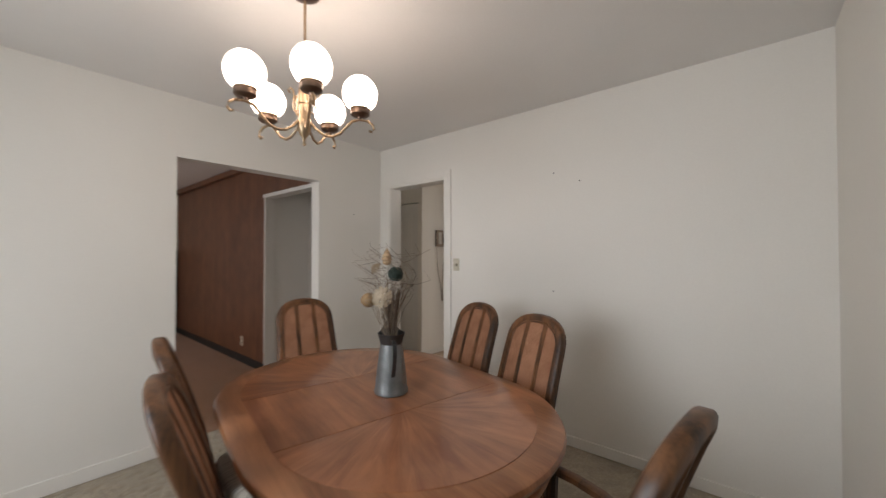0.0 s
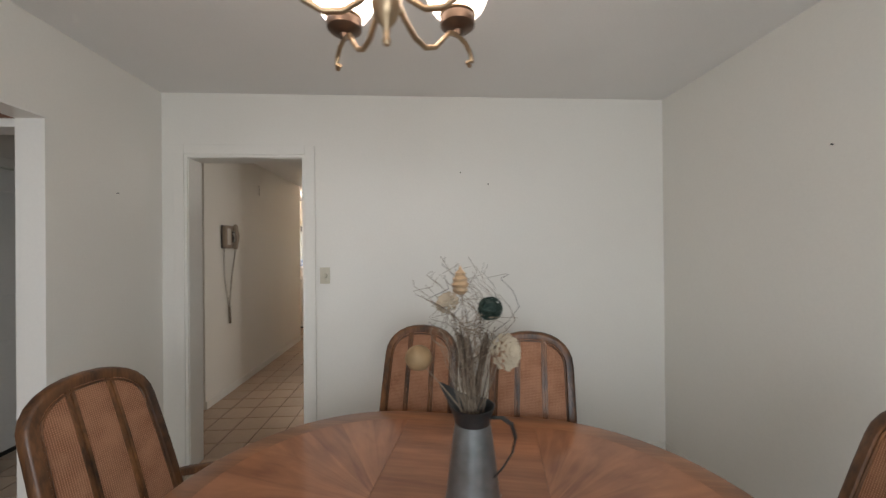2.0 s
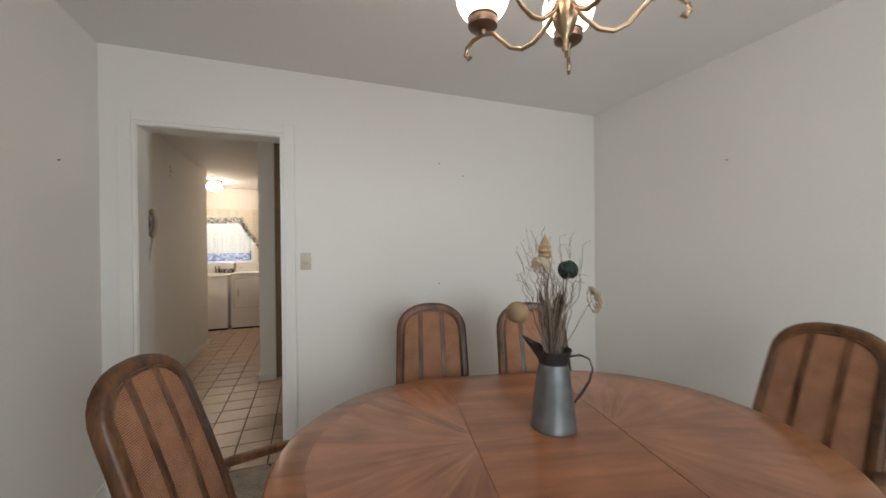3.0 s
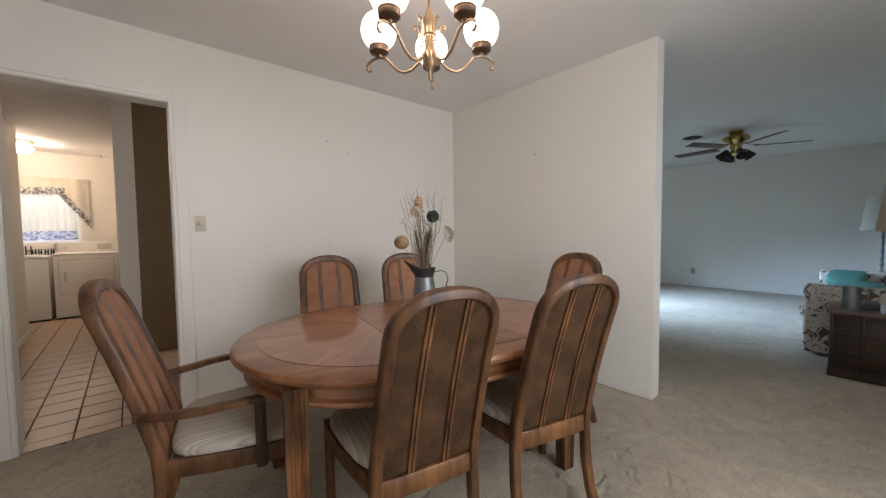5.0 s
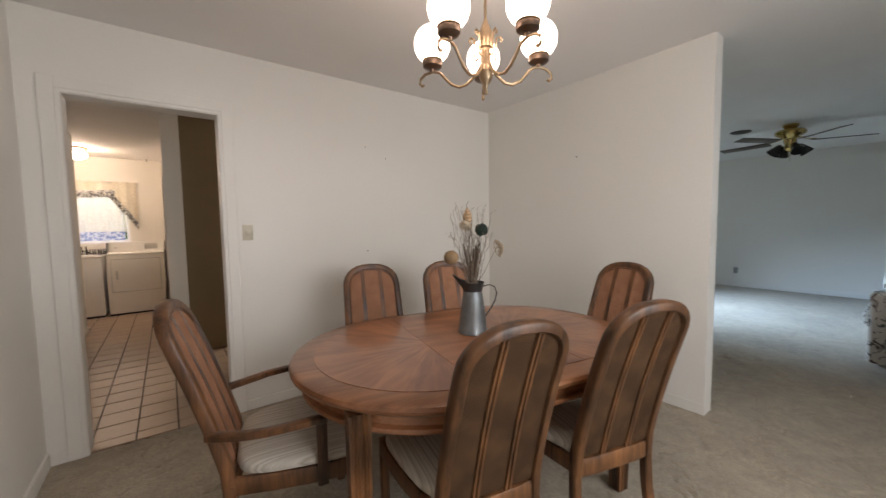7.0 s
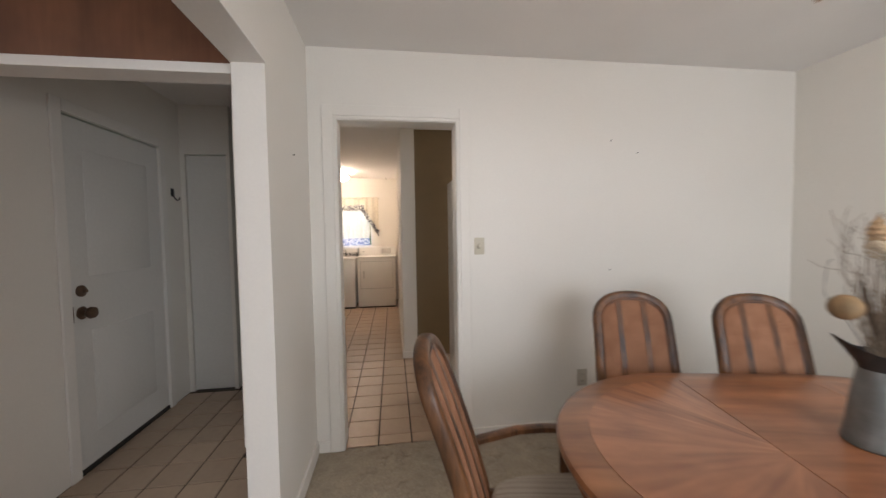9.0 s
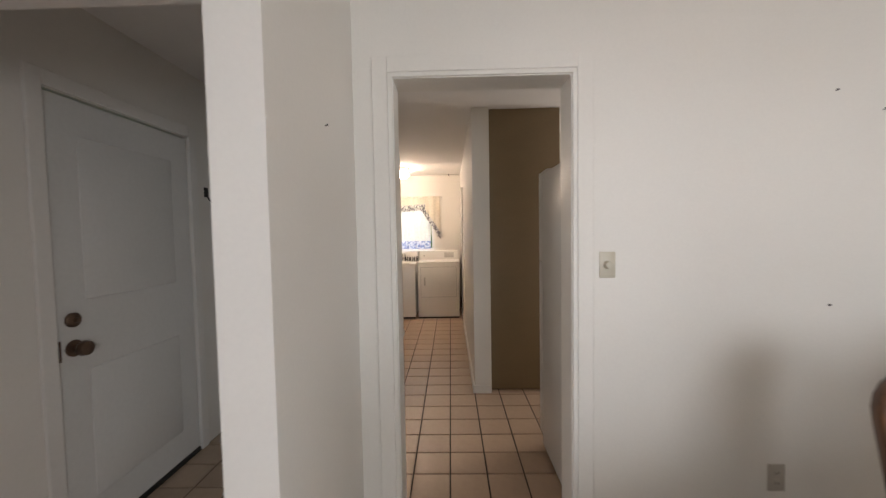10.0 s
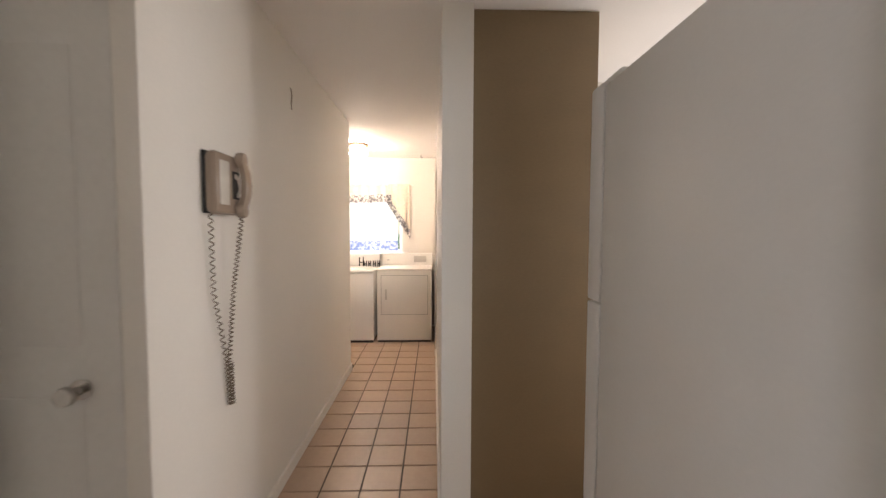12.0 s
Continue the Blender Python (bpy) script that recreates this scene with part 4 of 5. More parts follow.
# flat black sheet stands in for the shaded recess behind the handset
part("cradle_shade", bx(0.0712, 0.0732, 0.018, 0.075, -0.055, 0.05), BLACK, phone)
bm = bmesh.new()
bar(bm, [(0.085, 0.062, -0.112), (0.1, 0.062, -0.075), (0.112, 0.062, -0.04), (0.116, 0.062, 0.0), (0.112, 0.062, 0.04), (0.1, 0.062, 0.075), (0.085, 0.062, 0.112)], 0.05, 0.034, (0, 1, 0))
hs = part("handset", bm, PHONE, phone)
for z in (-0.095, 0.095):
    bm = bmesh.new()
    lathe(bm, [(0.02, -0.028), (0.03, -0.022), (0.032, 0.0), (0.028, 0.012), (0.012, 0.016)], 20, Matrix.Translation((0.098, 0.062, z)) @ pose(0, 0, 0, 0, 90, 0))
    part("earpiece", bm, PHONE, hs)
bm = bmesh.new()
tube(bm, [(0.07, 0.045, 0.035), (0.088, 0.043, 0.02), (0.092, 0.05, -0.02), (0.074, 0.058, -0.045)], 0.009, 8, 0.006)
part("hook_lever", bm, material("pale_lever", (0.55, 0.5, 0.44), 0.35, vary=0.05), phone, "pale hook lever beside the handset")
CORD = material("tan_cord", (0.17, 0.13, 0.09), 0.5, vary=0.1)
bm = bmesh.new()


def coil(path, turns, r):
    path = [Vector(p) for p in path]
    pts, n = [], turns * 7
    for i in range(n + 1):
        u = i / n * (len(path) - 1)
        k = min(int(u), len(path) - 2)
        p = path[k].lerp(path[k + 1], u - k)
        pts.append(p + Vector((math.cos(2 * math.pi * turns * i / n) * r, math.sin(2 * math.pi * turns * i / n) * r, 0)))
    return pts


tube(bm, coil([(0.03, -0.085, -0.11), (0.02, -0.06, -0.4), (0.02, 0.028, -0.68), (0.02, 0.05, -0.86), (0.02, 0.068, -0.865), (0.02, 0.065, -0.7)], 52, 0.0095), 0.0027, 5)
tube(bm, coil([(0.09, 0.062, -0.12), (0.04, 0.065, -0.4), (0.02, 0.05, -0.68), (0.02, 0.07, -0.86)], 48, 0.0095), 0.0027, 5)
part("coiled_cord", bm, CORD, phone)
chip = thing("wall_scuff", pose(-3.67, 5.15, 2.14), "small hooked pull cord on the hall wall", "cord")
bm = bmesh.new()
tube(bm, [(0.004, 0, 0.06), (0.008, 0.01, 0.02), (0.006, 0.0, -0.03), (0.004, 0.012, -0.06)], 0.003, 6)
part("cord", bm, CORD, chip)

# ---- laundry ----
ENAMEL = material("white_enamel", (0.78, 0.76, 0.72), 0.28, vary=0.02)
GREYE = material("grey_enamel", (0.45, 0.44, 0.42), 0.4, vary=0.05)


def slope_console(x0, x1, y0, y1, z0, z1):
    bm = bmesh.new()
    loops(bm, [[(x, y0, z0), (x, y0 + 0.04, z1), (x, y1, z1), (x, y1, z0)] for x in (x0, x1)])
    return bm


dryer = thing("clothes_dryer", pose(-3.545, 7.52, 0), "white front-loading clothes dryer with its door closed", "dryer")
part("body", bx(0, 0.68, 0, 0.7, 0.025, 0.9, bevel=0.008), ENAMEL, dryer)
part("top", bx(-0.003, 0.683, -0.006, 0.7, 0.9, 0.925, bevel=0.008), ENAMEL, dryer)
part("console", slope_console(0.0, 0.68, 0.52, 0.69, 0.925, 1.08), ENAMEL, dryer)
part("door_seam", bx(0.048, 0.632, -0.004, 0.0, 0.348, 0.842, bevel=0.0018), GREYE, dryer)
dd = part("dryer_door", bx(0.055, 0.625, -0.012, -0.001, 0.355, 0.835, bevel=0.005), ENAMEL, dryer)
part("handle", bx(0.10, 0.125, -0.018, -0.011, 0.54, 0.67, bevel=0.003), material("handle_shade", (0.55, 0.53, 0.5), 0.4, vary=0.03), dd)
part("control_panel", bx(0.43, 0.6, 0.525, 0.545, 0.96, 1.05, bevel=0.008), material("panel_grey", (0.55, 0.53, 0.5), 0.4, vary=0.1), dryer)
part("badge", bx(0.06, 0.09, 0.53, 0.548, 0.985, 1.0), GREYE, dryer)
part("base", bx(0.01, 0.67, 0.012, 0.69, 0, 0.025), BLACK, dryer)
washer = thing("washing_machine", pose(-4.245, 7.50, 0), "white top-loading washing machine with its lid closed", "washer")
part("body", bx(0, 0.66, 0, 0.7, 0.03, 0.87, bevel=0.008), ENAMEL, washer)
part("top", bx(-0.002, 0.662, -0.005, 0.7, 0.87, 0.9, bevel=0.01), ENAMEL, washer)
part("lid", bx(0.08, 0.58, 0.04, 0.48, 0.9, 0.912, bevel=0.006), ENAMEL, washer)
part("console", slope_console(0.0, 0.66, 0.52, 0.69, 0.9, 1.07), ENAMEL, washer)
part("base", bx(0.01, 0.65, 0.012, 0.69, 0, 0.03), BLACK, washer)
sign = thing("word_ornament", pose(-3.86, 7.99, 0.905), "small dark metal letters ornament standing on the washer", "ornament")
for i, (w, h) in enumerate(((0.075, 0.13), (0.055, 0.08), (0.05, 0.08), (0.055, 0.08), (0.05, 0.085))):
    x = 0.062 * i
    bm = bmesh.new()
    box(bm, x, x + 0.014, 0, 0.014, 0, h, bevel=0.003), box(bm, x + w - 0.025, x + w - 0.011, 0, 0.014, 0, h, bevel=0.003), box(bm, x + 0.014, x + w - 0.025, 0, 0.014, h * 0.4, h * 0.4 + 0.014)
    part("letter_bar", bm, BLACK, sign)

win = tagged(new("window_1", finish("window_1", bx(-4.25, -3.3, 8.37, 8.4, 1.08, 1.12), WHITE)), "white laundry window behind sheer curtains", "window", kind="structure")
for a in ((-4.25, -4.21, 8.36, 8.4, 1.12, 2.02), (-3.34, -3.3, 8.36, 8.4, 1.12, 2.02), (-4.21, -3.34, 8.36, 8.4, 1.98, 2.02), (-4.21, -3.34, 8.365, 8.395, 1.55, 1.585)):
    part("window_frame", bx(*a, bevel=0.003), WHITE, win)
part("window_sill", bx(-4.3, -3.25, 8.24, 8.36, 1.055, 1.078, bevel=0.004), WHITE, win)


def cloth(name, color, trans, print_color=None, scale=30.0):
    m = bpy.data.materials.new(name)
    m.use_nodes = True
    n, l = m.node_tree.nodes, m.node_tree.links
    n.remove(n["Principled BSDF"])
    d, t, mx = n.new("ShaderNodeBsdfDiffuse"), n.new("ShaderNodeBsdfTranslucent"), n.new("ShaderNodeMixShader")
    tc, no, r = n.new("ShaderNodeTexCoord"), n.new("ShaderNodeTexNoise"), n.new("ShaderNodeValToRGB")
    no.inputs["Scale"].default_value, no.inputs["Detail"].default_value = scale, 3
    r.color_ramp.elements[0].position, r.color_ramp.elements[1].position = 0.46, 0.54
    r.color_ramp.elements[0].color, r.color_ramp.elements[1].color = (*(print_color or tuple(c * 0.94 for c in color)), 1), (*color, 1)
    l.new(tc.outputs["Object"], no.inputs["Vector"]), l.new(no.outputs[0], r.inputs[0])
    for s in (d, t):
        l.new(r.outputs[0], s.inputs[0])
    mx.inputs[0].default_value = trans
    l.new(d.outputs[0], mx.inputs[1]), l.new(t.outputs[0], mx.inputs[2]), l.new(mx.outputs[0], n["Material Output"].inputs[0])
    return m


SHEER = cloth("sheer_curtain", (0.8, 0.8, 0.77), 0.45)
HEM = cloth("printed_hem", (0.74, 0.77, 0.84), 0.4, (0.34, 0.42, 0.62), 22)
RUFFLE = cloth("printed_ruffle", (0.76, 0.74, 0.7), 0.3, (0.3, 0.29, 0.3), 26)
VALANCE = cloth("cream_valance", (0.82, 0.76, 0.65), 0.35)


def drape(x0, x1, zt, zb, y, waves, depth, thick=0.003, n=60):
    """A pleated hanging cloth; zt and zb are functions of 0..1 along it."""
    bm = bmesh.new()
    rows = []
    for j in range(6):
        v = j / 5
        top, bot = [], []
        for i in range(n + 1):
            u = i / n
            yy = y + depth * math.sin(u * waves * 2 * math.pi + 0.7 * math.sin(5 * u)) * (0.4 + 0.6 * v)
            top.append((x0 + (x1 - x0) * u, yy, zt(u) + (zb(u) - zt(u)) * v))
            bot.append((x0 + (x1 - x0) * u, yy + thick, zt(u) + (zb(u) - zt(u)) * v))
        rows.append(top + bot[::-1])
    loops(bm, rows)
    return bm


curtain = thing("window_curtain", pose(0, 0, 0), "sheer white cafe curtain with cream valance and printed ruffles", "curtain")
part("sheer", drape(-4.24, -3.36, lambda u: 1.86, lambda u: 1.25, 8.31, 11, 0.012), SHEER, curtain, "sheer white panel")
part("hem", drape(-4.24, -3.36, lambda u: 1.25, lambda u: 1.11, 8.31, 11, 0.014), HEM, curtain, "blue printed hem")
part("valance", drape(-4.34, -3.45, lambda u: 2.06, lambda u: 1.93 - 0.03 * math.sin(3.1 * u), 8.275, 7, 0.012), VALANCE, curtain, "cream valance")
part("ruffle", drape(-4.34, -3.45, lambda u: 1.93 - 0.03 * math.sin(3.1 * u), lambda u: 1.82 - 0.03 * math.sin(3.1 * u), 8.262, 16, 0.02), RUFFLE, curtain, "grey printed ruffle")
part("jabot", drape(-3.5, -3.18, lambda u: 2.06, lambda u: 1.88 - 0.5 * u, 8.27, 3, 0.012), VALANCE, curtain, "cream side panel")
part("jabot_ruffle", drape(-3.52, -3.18, lambda u: 1.93 - 0.52 * u, lambda u: 1.80 - 0.52 * u, 8.255, 8, 0.018), RUFFLE, curtain, "grey printed ruffle")
bm = bmesh.new()
tube(bm, [(-4.4, 8.28, 2.045), (-3.17, 8.28, 2.045), (-3.15, 8.3, 2.045)], 0.008)
part("rod", bm, WHITE, curtain)

cl = thing("ceiling_light", pose(-3.76, 7.52, H), "lit round ceiling light with a glass shade", "ceiling light")
bm = bmesh.new()
lathe(bm, [(0.12, 0), (0.125, -0.012), (0.11, -0.03), (0.07, -0.04), (0.06, -0.05)], 28)
part("base", bm, BRASS, cl)
bm = bmesh.new()
lathe(bm, [(0.062, -0.045), (0.095, -0.07), (0.108, -0.1), (0.1, -0.13), (0.07, -0.155), (0.02, -0.165)], 28)
part("shade", bm, glow("lit_shade", (1.0, 0.80, 0.62), 72.0), cl, "glowing white glass shade")
bm = bmesh.new()
box(bm, -2.83, -2.81, 7.02, 7.1, 0, 2.06, bevel=0.004), box(bm, -2.828, -2.81, 7.1, 7.5, 1.99, 2.06, bevel=0.004)
structure("trim_hall_door", bm, WHITE, "white casing of a hall door", "trim")

# ---- living room ----
FANBRASS = material("polished_brass", (0.55, 0.40, 0.16), 0.2, 1.0, vary=0.1)
BLADE = wood("fan_blade", (0.05, 0.035, 0.022), (0.10, 0.065, 0.04), 0.35, axis=0, scale=14)
fan = thing("ceiling_fan", pose(3.36, 1.345, H), "polished brass ceiling fan with dark blades and four glass lamps", "fan")
bm = bmesh.new()
lathe(bm, [(0.075, 0), (0.08, -0.02), (0.06, -0.045), (0.05, -0.06)], 28)
part("canopy", bm, FANBRASS, fan)
bm = bmesh.new()
lathe(bm, [(0.06, -0.055), (0.13, -0.07), (0.15, -0.095), (0.14, -0.125), (0.09, -0.15), (0.07, -0.17)], 28)
part("motor", bm, FANBRASS, fan)
bm = bmesh.new()
lathe(bm, [(0.06, -0.165), (0.065, -0.2), (0.05, -0.25), (0.055, -0.29), (0.03, -0.32), (0.01, -0.33)], 24)
part("light_kit", bm, FANBRASS, fan)
for i in range(5):
    R = Matrix.Rotation(radians(8 + 72 * i), 4, "Z")
    bm = bmesh.new()
    box(bm, 0.2, 0.74, -0.062, 0.062, -0.004, 0.004, bevel=0.002)
    bmesh.ops.transform(bm, matrix=R @ Matrix.Translation((0, 0, -0.205)) @ Matrix.Rotation(radians(11), 4, "X"), verts=bm.verts)
    bl = part("blade", bm, BLADE, fan)
    bm = bmesh.new()
    bar(bm, [R @ Vector((0.07, 0, -0.16)), R @ Vector((0.14, 0, -0.182)), R @ Vector((0.24, 0, -0.2))], 0.035, 0.006, R @ Vector((0, 1, 0)))
    part("blade_arm", bm, FANBRASS, bl)
SMOKE = material("smoked_glass", (0.035, 0.035, 0.035), 0.12, vary=0.1)
for i in range(4):
    M = Matrix.Rotation(radians(35 + 90 * i), 4, "Z") @ Matrix.Translation((0.11, 0, -0.27)) @ Matrix.Rotation(radians(-38), 4, "Y")
    bm = bmesh.new()
    lathe(bm, [(0.016, 0.03), (0.026, 0.02), (0.045, -0.03), (0.07, -0.1), (0.066, -0.1), (0.042, -0.03), (0.02, 0.01)], 20, M)
    part("lamp_shade", bm, SMOKE, fan, "dark tulip glass shade")
bm = bmesh.new()
tube(bm, [(0.02, 0, -0.32), (0.02, 0, -0.45)], 0.002, 5), tube(bm, [(-0.03, 0.02, -0.32), (-0.03, 0.02, -0.42)], 0.002, 5)
part("pull_chain", bm, FANBRASS, fan)
vent = thing("ceiling_vent", pose(3.3, 1.82, H), "small dark round ceiling vent", "vent")
bm = bmesh.new()
lathe(bm, [(0.11, 0), (0.115, -0.006), (0.1, -0.014), (0.05, -0.02), (0.01, -0.021)], 24)
part("cover", bm, BLACK, vent)


def floral(name):
    m = bpy.data.materials.new(name)
    m.use_nodes = True
    n, l = m.node_tree.nodes, m.node_tree.links
    b = n["Principled BSDF"]
    b.inputs["Roughness"].default_value = 0.9
    tc = n.new("ShaderNodeTexCoord")
    a, c, k = n.new("ShaderNodeTexNoise"), n.new("ShaderNodeTexVoronoi"), n.new("ShaderNodeTexNoise")
    a.inputs["Scale"].default_value, a.inputs["Detail"].default_value, a.inputs["Distortion"].default_value = 13, 3, 1.5
    c.inputs["Scale"].default_value, k.inputs["Scale"].default_value = 9, 4
    for t in (a, c, k):
        l.new(tc.outputs["Object"], t.inputs["Vector"])
    hue = n.new("ShaderNodeValToRGB")
    e = hue.color_ramp.elements
    e[0].color, e[1].color = (0.05, 0.09, 0.06, 1), (0.28, 0.09, 0.09, 1)
    mid = e.new(0.5)
    mid.color = (0.13, 0.09, 0.07, 1)
    l.new(k.outputs[0], hue.inputs[0])
    msk = n.new("ShaderNodeValToRGB")
    msk.color_ramp.elements[0].position, msk.color_ramp.elements[1].position = 0.42, 0.47
    msk.color_ramp.elements[0].color, msk.color_ramp.elements[1].color = (1, 1, 1, 1), (0, 0, 0, 1)
    l.new(a.outputs[0], msk.inputs[0])
    mx = n.new("ShaderNodeMix")
    mx.data_type = "RGBA"
    mx.inputs[6].default_value = (0.62, 0.57, 0.5, 1)
    l.new(msk.outputs[0], mx.inputs[0]), l.new(hue.outputs[0], mx.inputs[7]), l.new(mx.outputs[2], b.inputs["Base Color"])
    return m


FLORAL = floral("floral_cotton")


def cushion(x0, x1, y0, y1, z0, z1, bevel=0.05):
    bm = bmesh.new()
    box(bm, x0, x1, y0, y1, z0, z1, bevel=bevel, seg=4)
    return bm


sofa = thing("sofa", pose(2.0, 0.56, 0), "floral print sofa with square arms on the beige carpet", "sofa")
part("arm", cushion(0, 0.2, -0.9, 0, 0.02, 0.64, 0.03), FLORAL, sofa)
part("arm", cushion(1.75, 1.95, -0.9, 0, 0.02, 0.64, 0.03), FLORAL, sofa)
part("sofa_base", cushion(0.2, 1.75, -0.88, -0.02, 0.04, 0.3, 0.02), FLORAL, sofa)
part("backrest", cushion(0.2, 1.75, -0.95, -0.68, 0.3, 0.82, 0.07), FLORAL, sofa)
part("seat_cushion", cushion(0.205, 0.97, -0.68, 0.04, 0.3, 0.46, 0.04), FLORAL, sofa)
part("seat_cushion", cushion(0.98, 1.745, -0.68, 0.04, 0.3, 0.46, 0.04), FLORAL, sofa)
TEAL = material("teal_fabric", (0.085, 0.25, 0.22), 0.85, bump=0.2, scale=80, vary=0.12)


def pillow(m, w, h, t, mat, label):
    o = thing("throw_pillow", m, label, "pillow")
    bm = bmesh.new()
    rings = []
    for k, s in ((-1, 0.72), (-0.8, 0.9), (-0.3, 0.99), (0, 1), (0.3, 0.99), (0.8, 0.9), (1, 0.72)):
        rings.append([(w / 2 * s * math.copysign(abs(math.cos(a)) ** 0.45, math.cos(a)), t / 2 * k, h / 2 * s * math.copysign(abs(math.sin(a)) ** 0.45, math.sin(a))) for a in (2 * math.pi * j / 28 for j in range(28))])
    loops(bm, rings)
    part("cover", bm, mat, o)


pillow(pose(3.62, 0.33, 0.57, 70, 0, 80), 0.32, 0.28, 0.12, TEAL, "teal throw pillow leaning on the sofa arm")
pillow(pose(3.3, 0.24, 0.51, 86, 0, 85), 0.38, 0.34, 0.1, TEAL, "teal throw pillow lying on the sofa seat")

CHESTWOOD = wood("dark_walnut", (0.018, 0.010, 0.006), (0.05, 0.027, 0.016), 0.4, axis=1, scale=12)
chest = thing("end_table", pose(1.42, 0.37, 0), "dark carved wooden end table with panelled sides beside the sofa", "end table")
part("body", bx(0.012, 0.5, -0.69, -0.012, 0.05, 0.5, bevel=0.004), CHESTWOOD, chest)
part("top", bx(-0.01, 0.52, -0.71, 0.01, 0.5, 0.525, bevel=0.006), wood("walnut_top", (0.12, 0.075, 0.05), (0.22, 0.15, 0.11), 0.3, axis=1, scale=10), chest)
part("plinth", bx(0.004, 0.508, -0.698, -0.004, 0.0, 0.05, bevel=0.004), CHESTWOOD, chest)
for i in range(5):
    y = -0.012 - i * 0.1645
    part("moulding", bx(-0.004, 0.014, y - 0.02, y + 0.001, 0.05, 0.5, bevel=0.004), CHESTWOOD, chest)
for z in (0.06, 0.2, 0.345, 0.478):
    part("moulding", bx(-0.002, 0.0135, -0.68, -0.014, z - 0.011, z + 0.011, bevel=0.004), CHESTWOOD, chest)
mug = thing("metal_mug", pose(1.54, 0.255, 0.525), "grey metal tankard on the end table", "mug")
bm = bmesh.new()
lathe(bm, [(0.055, 0), (0.058, 0.01), (0.05, 0.1), (0.05, 0.18), (0.046, 0.18), (0.046, 0.01), (0.01, 0.008)], 24)
part("body", bm, ZINC, mug)
bm = bmesh.new()
tube(bm, [(0, -0.048, 0.16), (0, -0.085, 0.15), (0, -0.09, 0.09), (0, -0.054, 0.05)], 0.007)
part("handle", bm, ZINC, mug)
bk = thing("book", pose(1.72, 0.16, 0.525, 0, 0, 20), "closed dark book lying on the end table", "book")
part("cover", bx(-0.1, 0.1, -0.07, 0.07, 0, 0.04, bevel=0.003), material("book_cover", (0.07, 0.08, 0.09), 0.5, vary=0.1), bk)
tb = thing("tissue_box", pose(1.53, 0.05, 0.525), "small pale blue box on the end table", "box")
part("box", bx(-0.05, 0.05, -0.055, 0.055, 0, 0.07, bevel=0.006), material("pale_card", (0.5, 0.55, 0.68), 0.6, vary=0.08), tb)


def table_lamp(m, shade, label, top):
    o = thing("table_lamp", m, label, "lamp")
    bm = bmesh.new()
    prof = [(0.08, 0), (0.085, 0.015), (0.05, 0.03), (0.022, 0.05)]
    for k in range(6):
        z = 0.07 + k * (top - 0.1) / 6
        prof += [(0.014, z), (0.024, z + 0.02), (0.016, z + 0.04)]
    lathe(bm, prof + [(0.01, top)], 20)
    part("base", bm, ZINC, o)
    bm = bmesh.new()
    lathe(bm, [(0.19, top - 0.02), (0.135, top + 0.42), (0.131, top + 0.42), (0.186, top - 0.02), (0.19, top - 0.02)], 32)
    part("shade", bm, shade, o)


LINEN = cloth("linen_shade", (0.78, 0.66, 0.53), 0.5)
WHITELINEN = cloth("white_shade", (0.7, 0.68, 0.6), 0.3)
table_lamp(pose(1.74, -0.04, 0.525), LINEN, "unlit table lamp with a tan linen shade on the end table", 0.63)
side = thing("side_table", pose(4.3, 0.06, 0), "small dark wooden side table beyond the sofa", "side table")
part("top", bx(-0.25, 0.25, -0.3, 0.3, 0.5, 0.525, bevel=0.005), CHESTWOOD, side)
for sx in (-0.21, 0.21):
    for sy in (-0.26, 0.26):
        part("leg", bx(sx - 0.02, sx + 0.02, sy - 0.02, sy + 0.02, 0, 0.5, bevel=0.003), CHESTWOOD, side)
table_lamp(pose(4.3, 0.06, 0.525), WHITELINEN, "unlit table lamp with a white shade on a side table", 0.62)

# pale brick fireplace at the end of the den
BRICK = material("pale_brick", (0.5, 0.45, 0.4), 0.85, bump=0.3, scale=40, vary=0.15, per_object=0.5)
fp = thing("fireplace", pose(-8.0, 2.46, 0), "pale painted brick fireplace face in the den corner", "fireplace")
part("core", bx(0, 0.1, -0.62, -0.03, 0, 1.4), GROUT, fp)
brick = finish("brick", bx(0, 0.02, 0, 0.19, 0, 0.058, bevel=0.003), BRICK)
for r in range(20):
    for c in range(3):
        o = new("brick", brick)
        o.parent = fp
        o.location = (0.098, -0.63 + c * 0.2, 0.008 + r * 0.068)

# ---- outer windows of the rooms ----
GLASS = bpy.data.materials.new("window_glass")
GLASS.use_nodes = True
gb = GLASS.node_tree.nodes["Principled BSDF"]
gb.inputs["Transmission Weight"].default_value, gb.inputs["Roughness"].default_value, gb.inputs["IOR"].default_value = 1.0, 0.0, 1.45


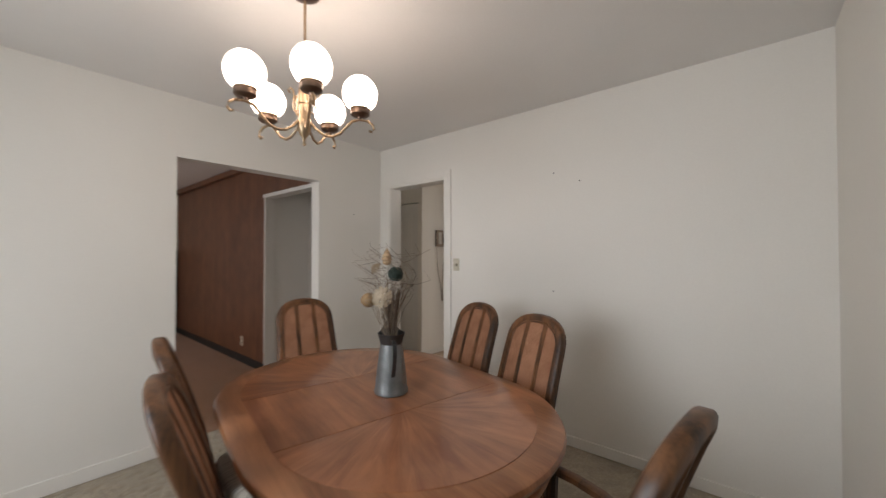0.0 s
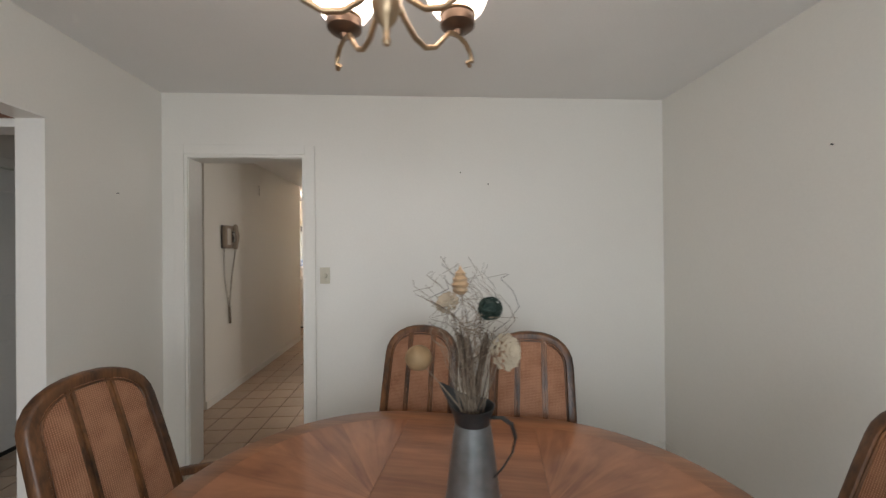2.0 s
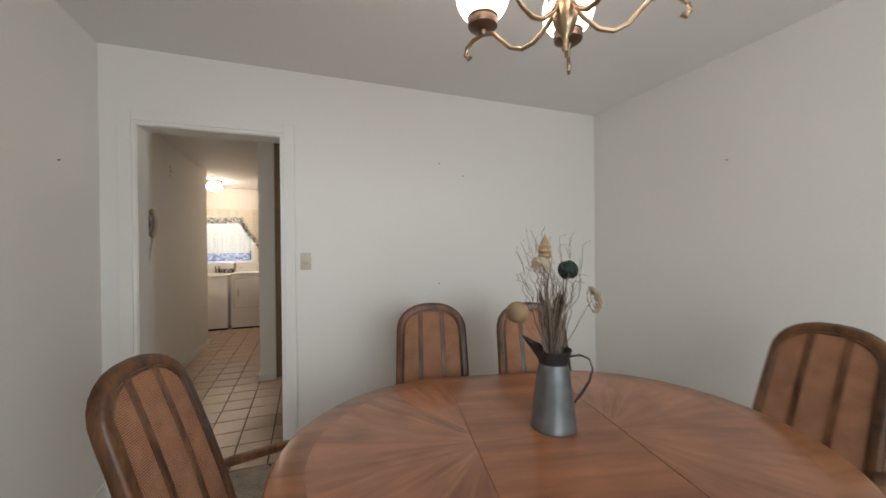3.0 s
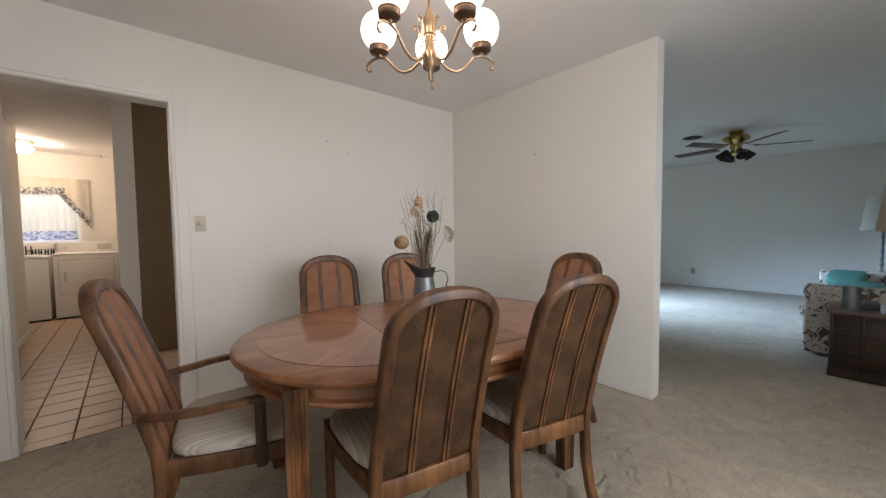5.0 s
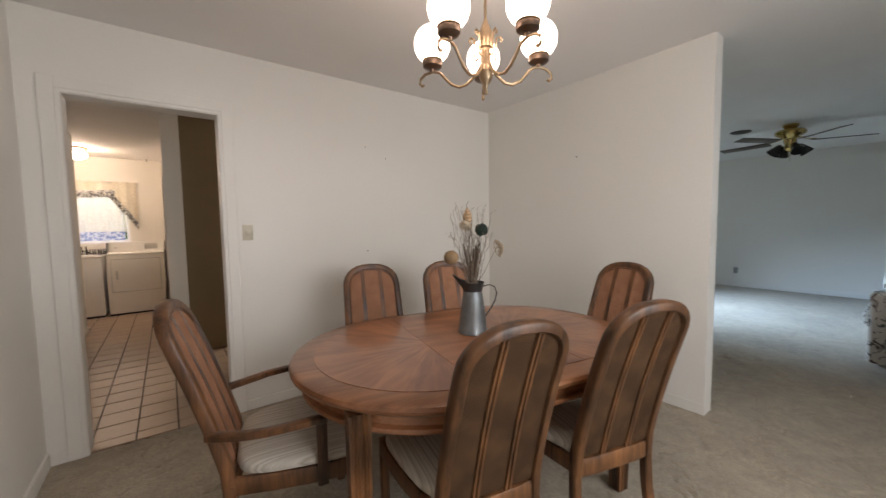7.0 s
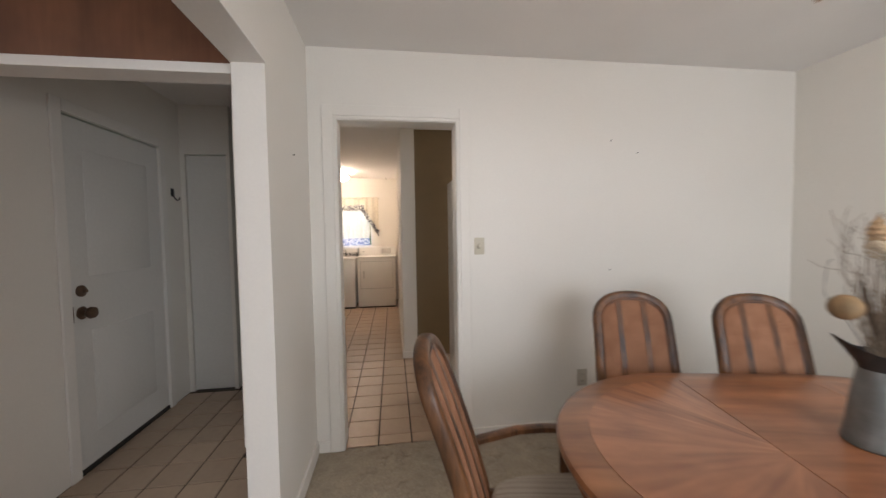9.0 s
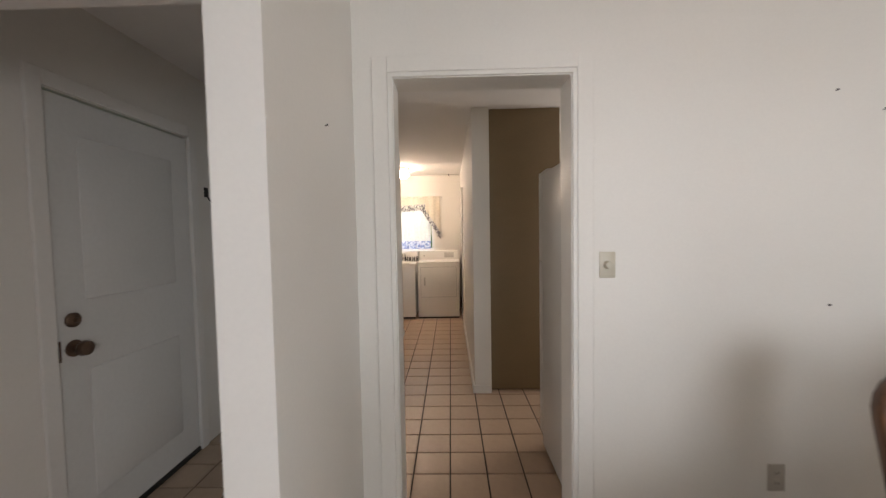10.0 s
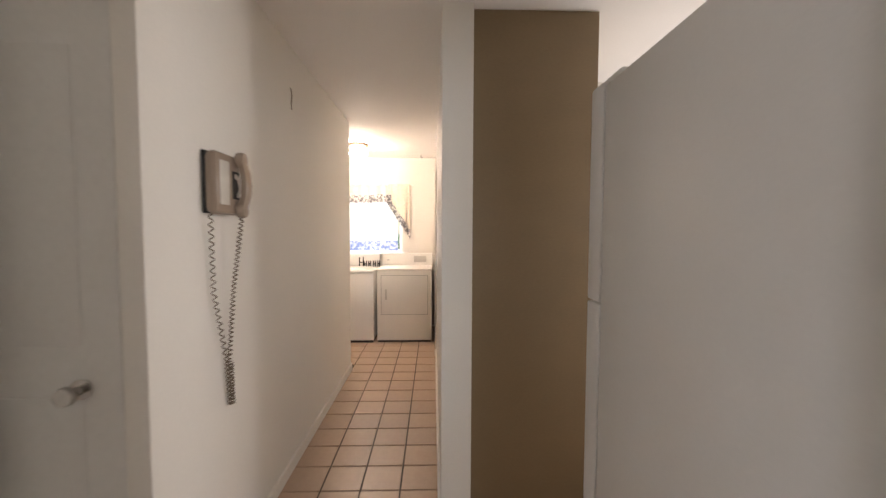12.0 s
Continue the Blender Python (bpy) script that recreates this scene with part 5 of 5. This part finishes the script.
def room_window(name, axis, c, a0, a1, z0, z1, label):
    """A white sash window in an opening along x or y."""
    def b(p, q, d, u, v):
        return bx(*((p, q, c - d, c + d) if axis == "x" else (c - d, c + d, p, q)), u, v)
    w = tagged(new(name, finish(name, b(a0, a1, 0.03, z0, z0 + 0.04), WHITE)), label, "window", kind="structure")
    mid = (a0 + a1) / 2
    for p, q, u, v in ((a0, a0 + 0.04, z0 + 0.04, z1), (a1 - 0.04, a1, z0 + 0.04, z1), (a0 + 0.04, a1 - 0.04, z1 - 0.04, z1), (mid - 0.02, mid + 0.02, z0 + 0.04, z1 - 0.04)):
        part("window_frame", b(p, q, 0.03, u, v), WHITE, w)
    for p, q in ((a0 + 0.04, mid - 0.02), (mid + 0.02, a1 - 0.04)):
        g = part("pane", b(p, q, 0.003, z0 + 0.04, z1 - 0.04), GLASS, w)
        g.visible_shadow = False


room_window("window_2", "x", -1.06, -2.6, -0.6, 0.8, 2.1, "white framed dining room window")
# den window is made up to match the fill lamp
room_window("window_3", "x", -1.06, -6.9, -5.2, 0.9, 2.1, "white framed den window, unseen, added for its fill lamp")
room_window("window_4", "x", 4.56, 1.8, 4.2, 0.75, 2.15, "white framed living room picture window")
# unseen window, added where the kitchen fill lamp hangs
room_window("window_5", "y", 0.01, 4.65, 5.45, 1.08, 2.08, "white framed kitchen window, unseen, added for the fill lamp")
ch_hook = thing("ceiling_hook", pose(-3.02, 8.1, H), "small metal hook in the laundry ceiling", "hook")
bm = bmesh.new()
tube(bm, [(0, 0, 0), (0, 0, -0.03), (0.012, 0, -0.045), (0.02, 0, -0.035)], 0.004, 6)
part("prong", bm, BLACK, ch_hook)

# ---- floor tiles ----
P, PX = 0.206, 0.213
tile = finish("tile", bx(0.0045, PX - 0.0045, 0.0045, P - 0.0045, -0.006, 0.001, bevel=0.0015), TILE)
laid = 0
short = finish("tile", bx(0.0045, PX - 0.0045, 0.004, 0.109, -0.006, 0.001, bevel=0.0015), TILE)
for k in range(-1, 3):
    o = new("tile", short)
    o.parent, o.location = KITCHEN, (-3.025 + k * PX, 3.143, 0)
ty = 3.665 - 2 * P
while ty < 8.2:
    for k in range(-9, 14):
        x = -3.025 + k * PX
        inside = (-3.46 < x and x + PX < -2.0) if ty + P < 4.2 else (x > -3.72 and x + PX < -2.0) if ty < 4.78 else (x > -3.72 and x + PX < -2.78 and ty < 6.6) or (x > -4.3 and x + PX < -2.78 and ty >= 6.6)
        if ty < 3.25:
            inside = -3.24 <= x and x + PX <= -2.40
        if -4.25 < x < -3.46 and 3.3 <= ty < 4.0:
            inside = x > -4.0
        if inside and laid < 300:
            o = new("tile", tile)
            o.parent, o.location = KITCHEN, (x, ty, 0)
            laid += 1
    ty += P
# the rest of the kitchen's tiles, joined
bm = bmesh.new()
for i in range(9):
    for j in range(11):
        x, y = -2.2 + 0.01 + i * P + 0.006, 3.253 + j * P
        if x + P < -0.06 and x > -2.02:
            box(bm, x + 0.0045, x + P - 0.0045, y + 0.0045, y + P - 0.0045, -0.006, 0.001)
rest = part("tile_field", bm, TILE, KITCHEN)
tagged(rest, kind="stuff")
Q = 0.206
slate = finish("tile", bx(0.005, Q - 0.005, 0.005, Q - 0.005, -0.006, 0.001, bevel=0.0015), SLATE)
for i in range(6):
    for j in range(9):
        x, y = -4.66 + i * Q, 2.56 + j * Q - 0.03
        if x + Q < -3.87 - 0.45 * max(0, y + Q - 3.3) + 0.3 and x + Q < -3.5 and y < 4.1 and not (x > -4.0 and y > 2.95):
            o = new("tile", slate)
            o.parent, o.location = FOYER, (x, y, 0)
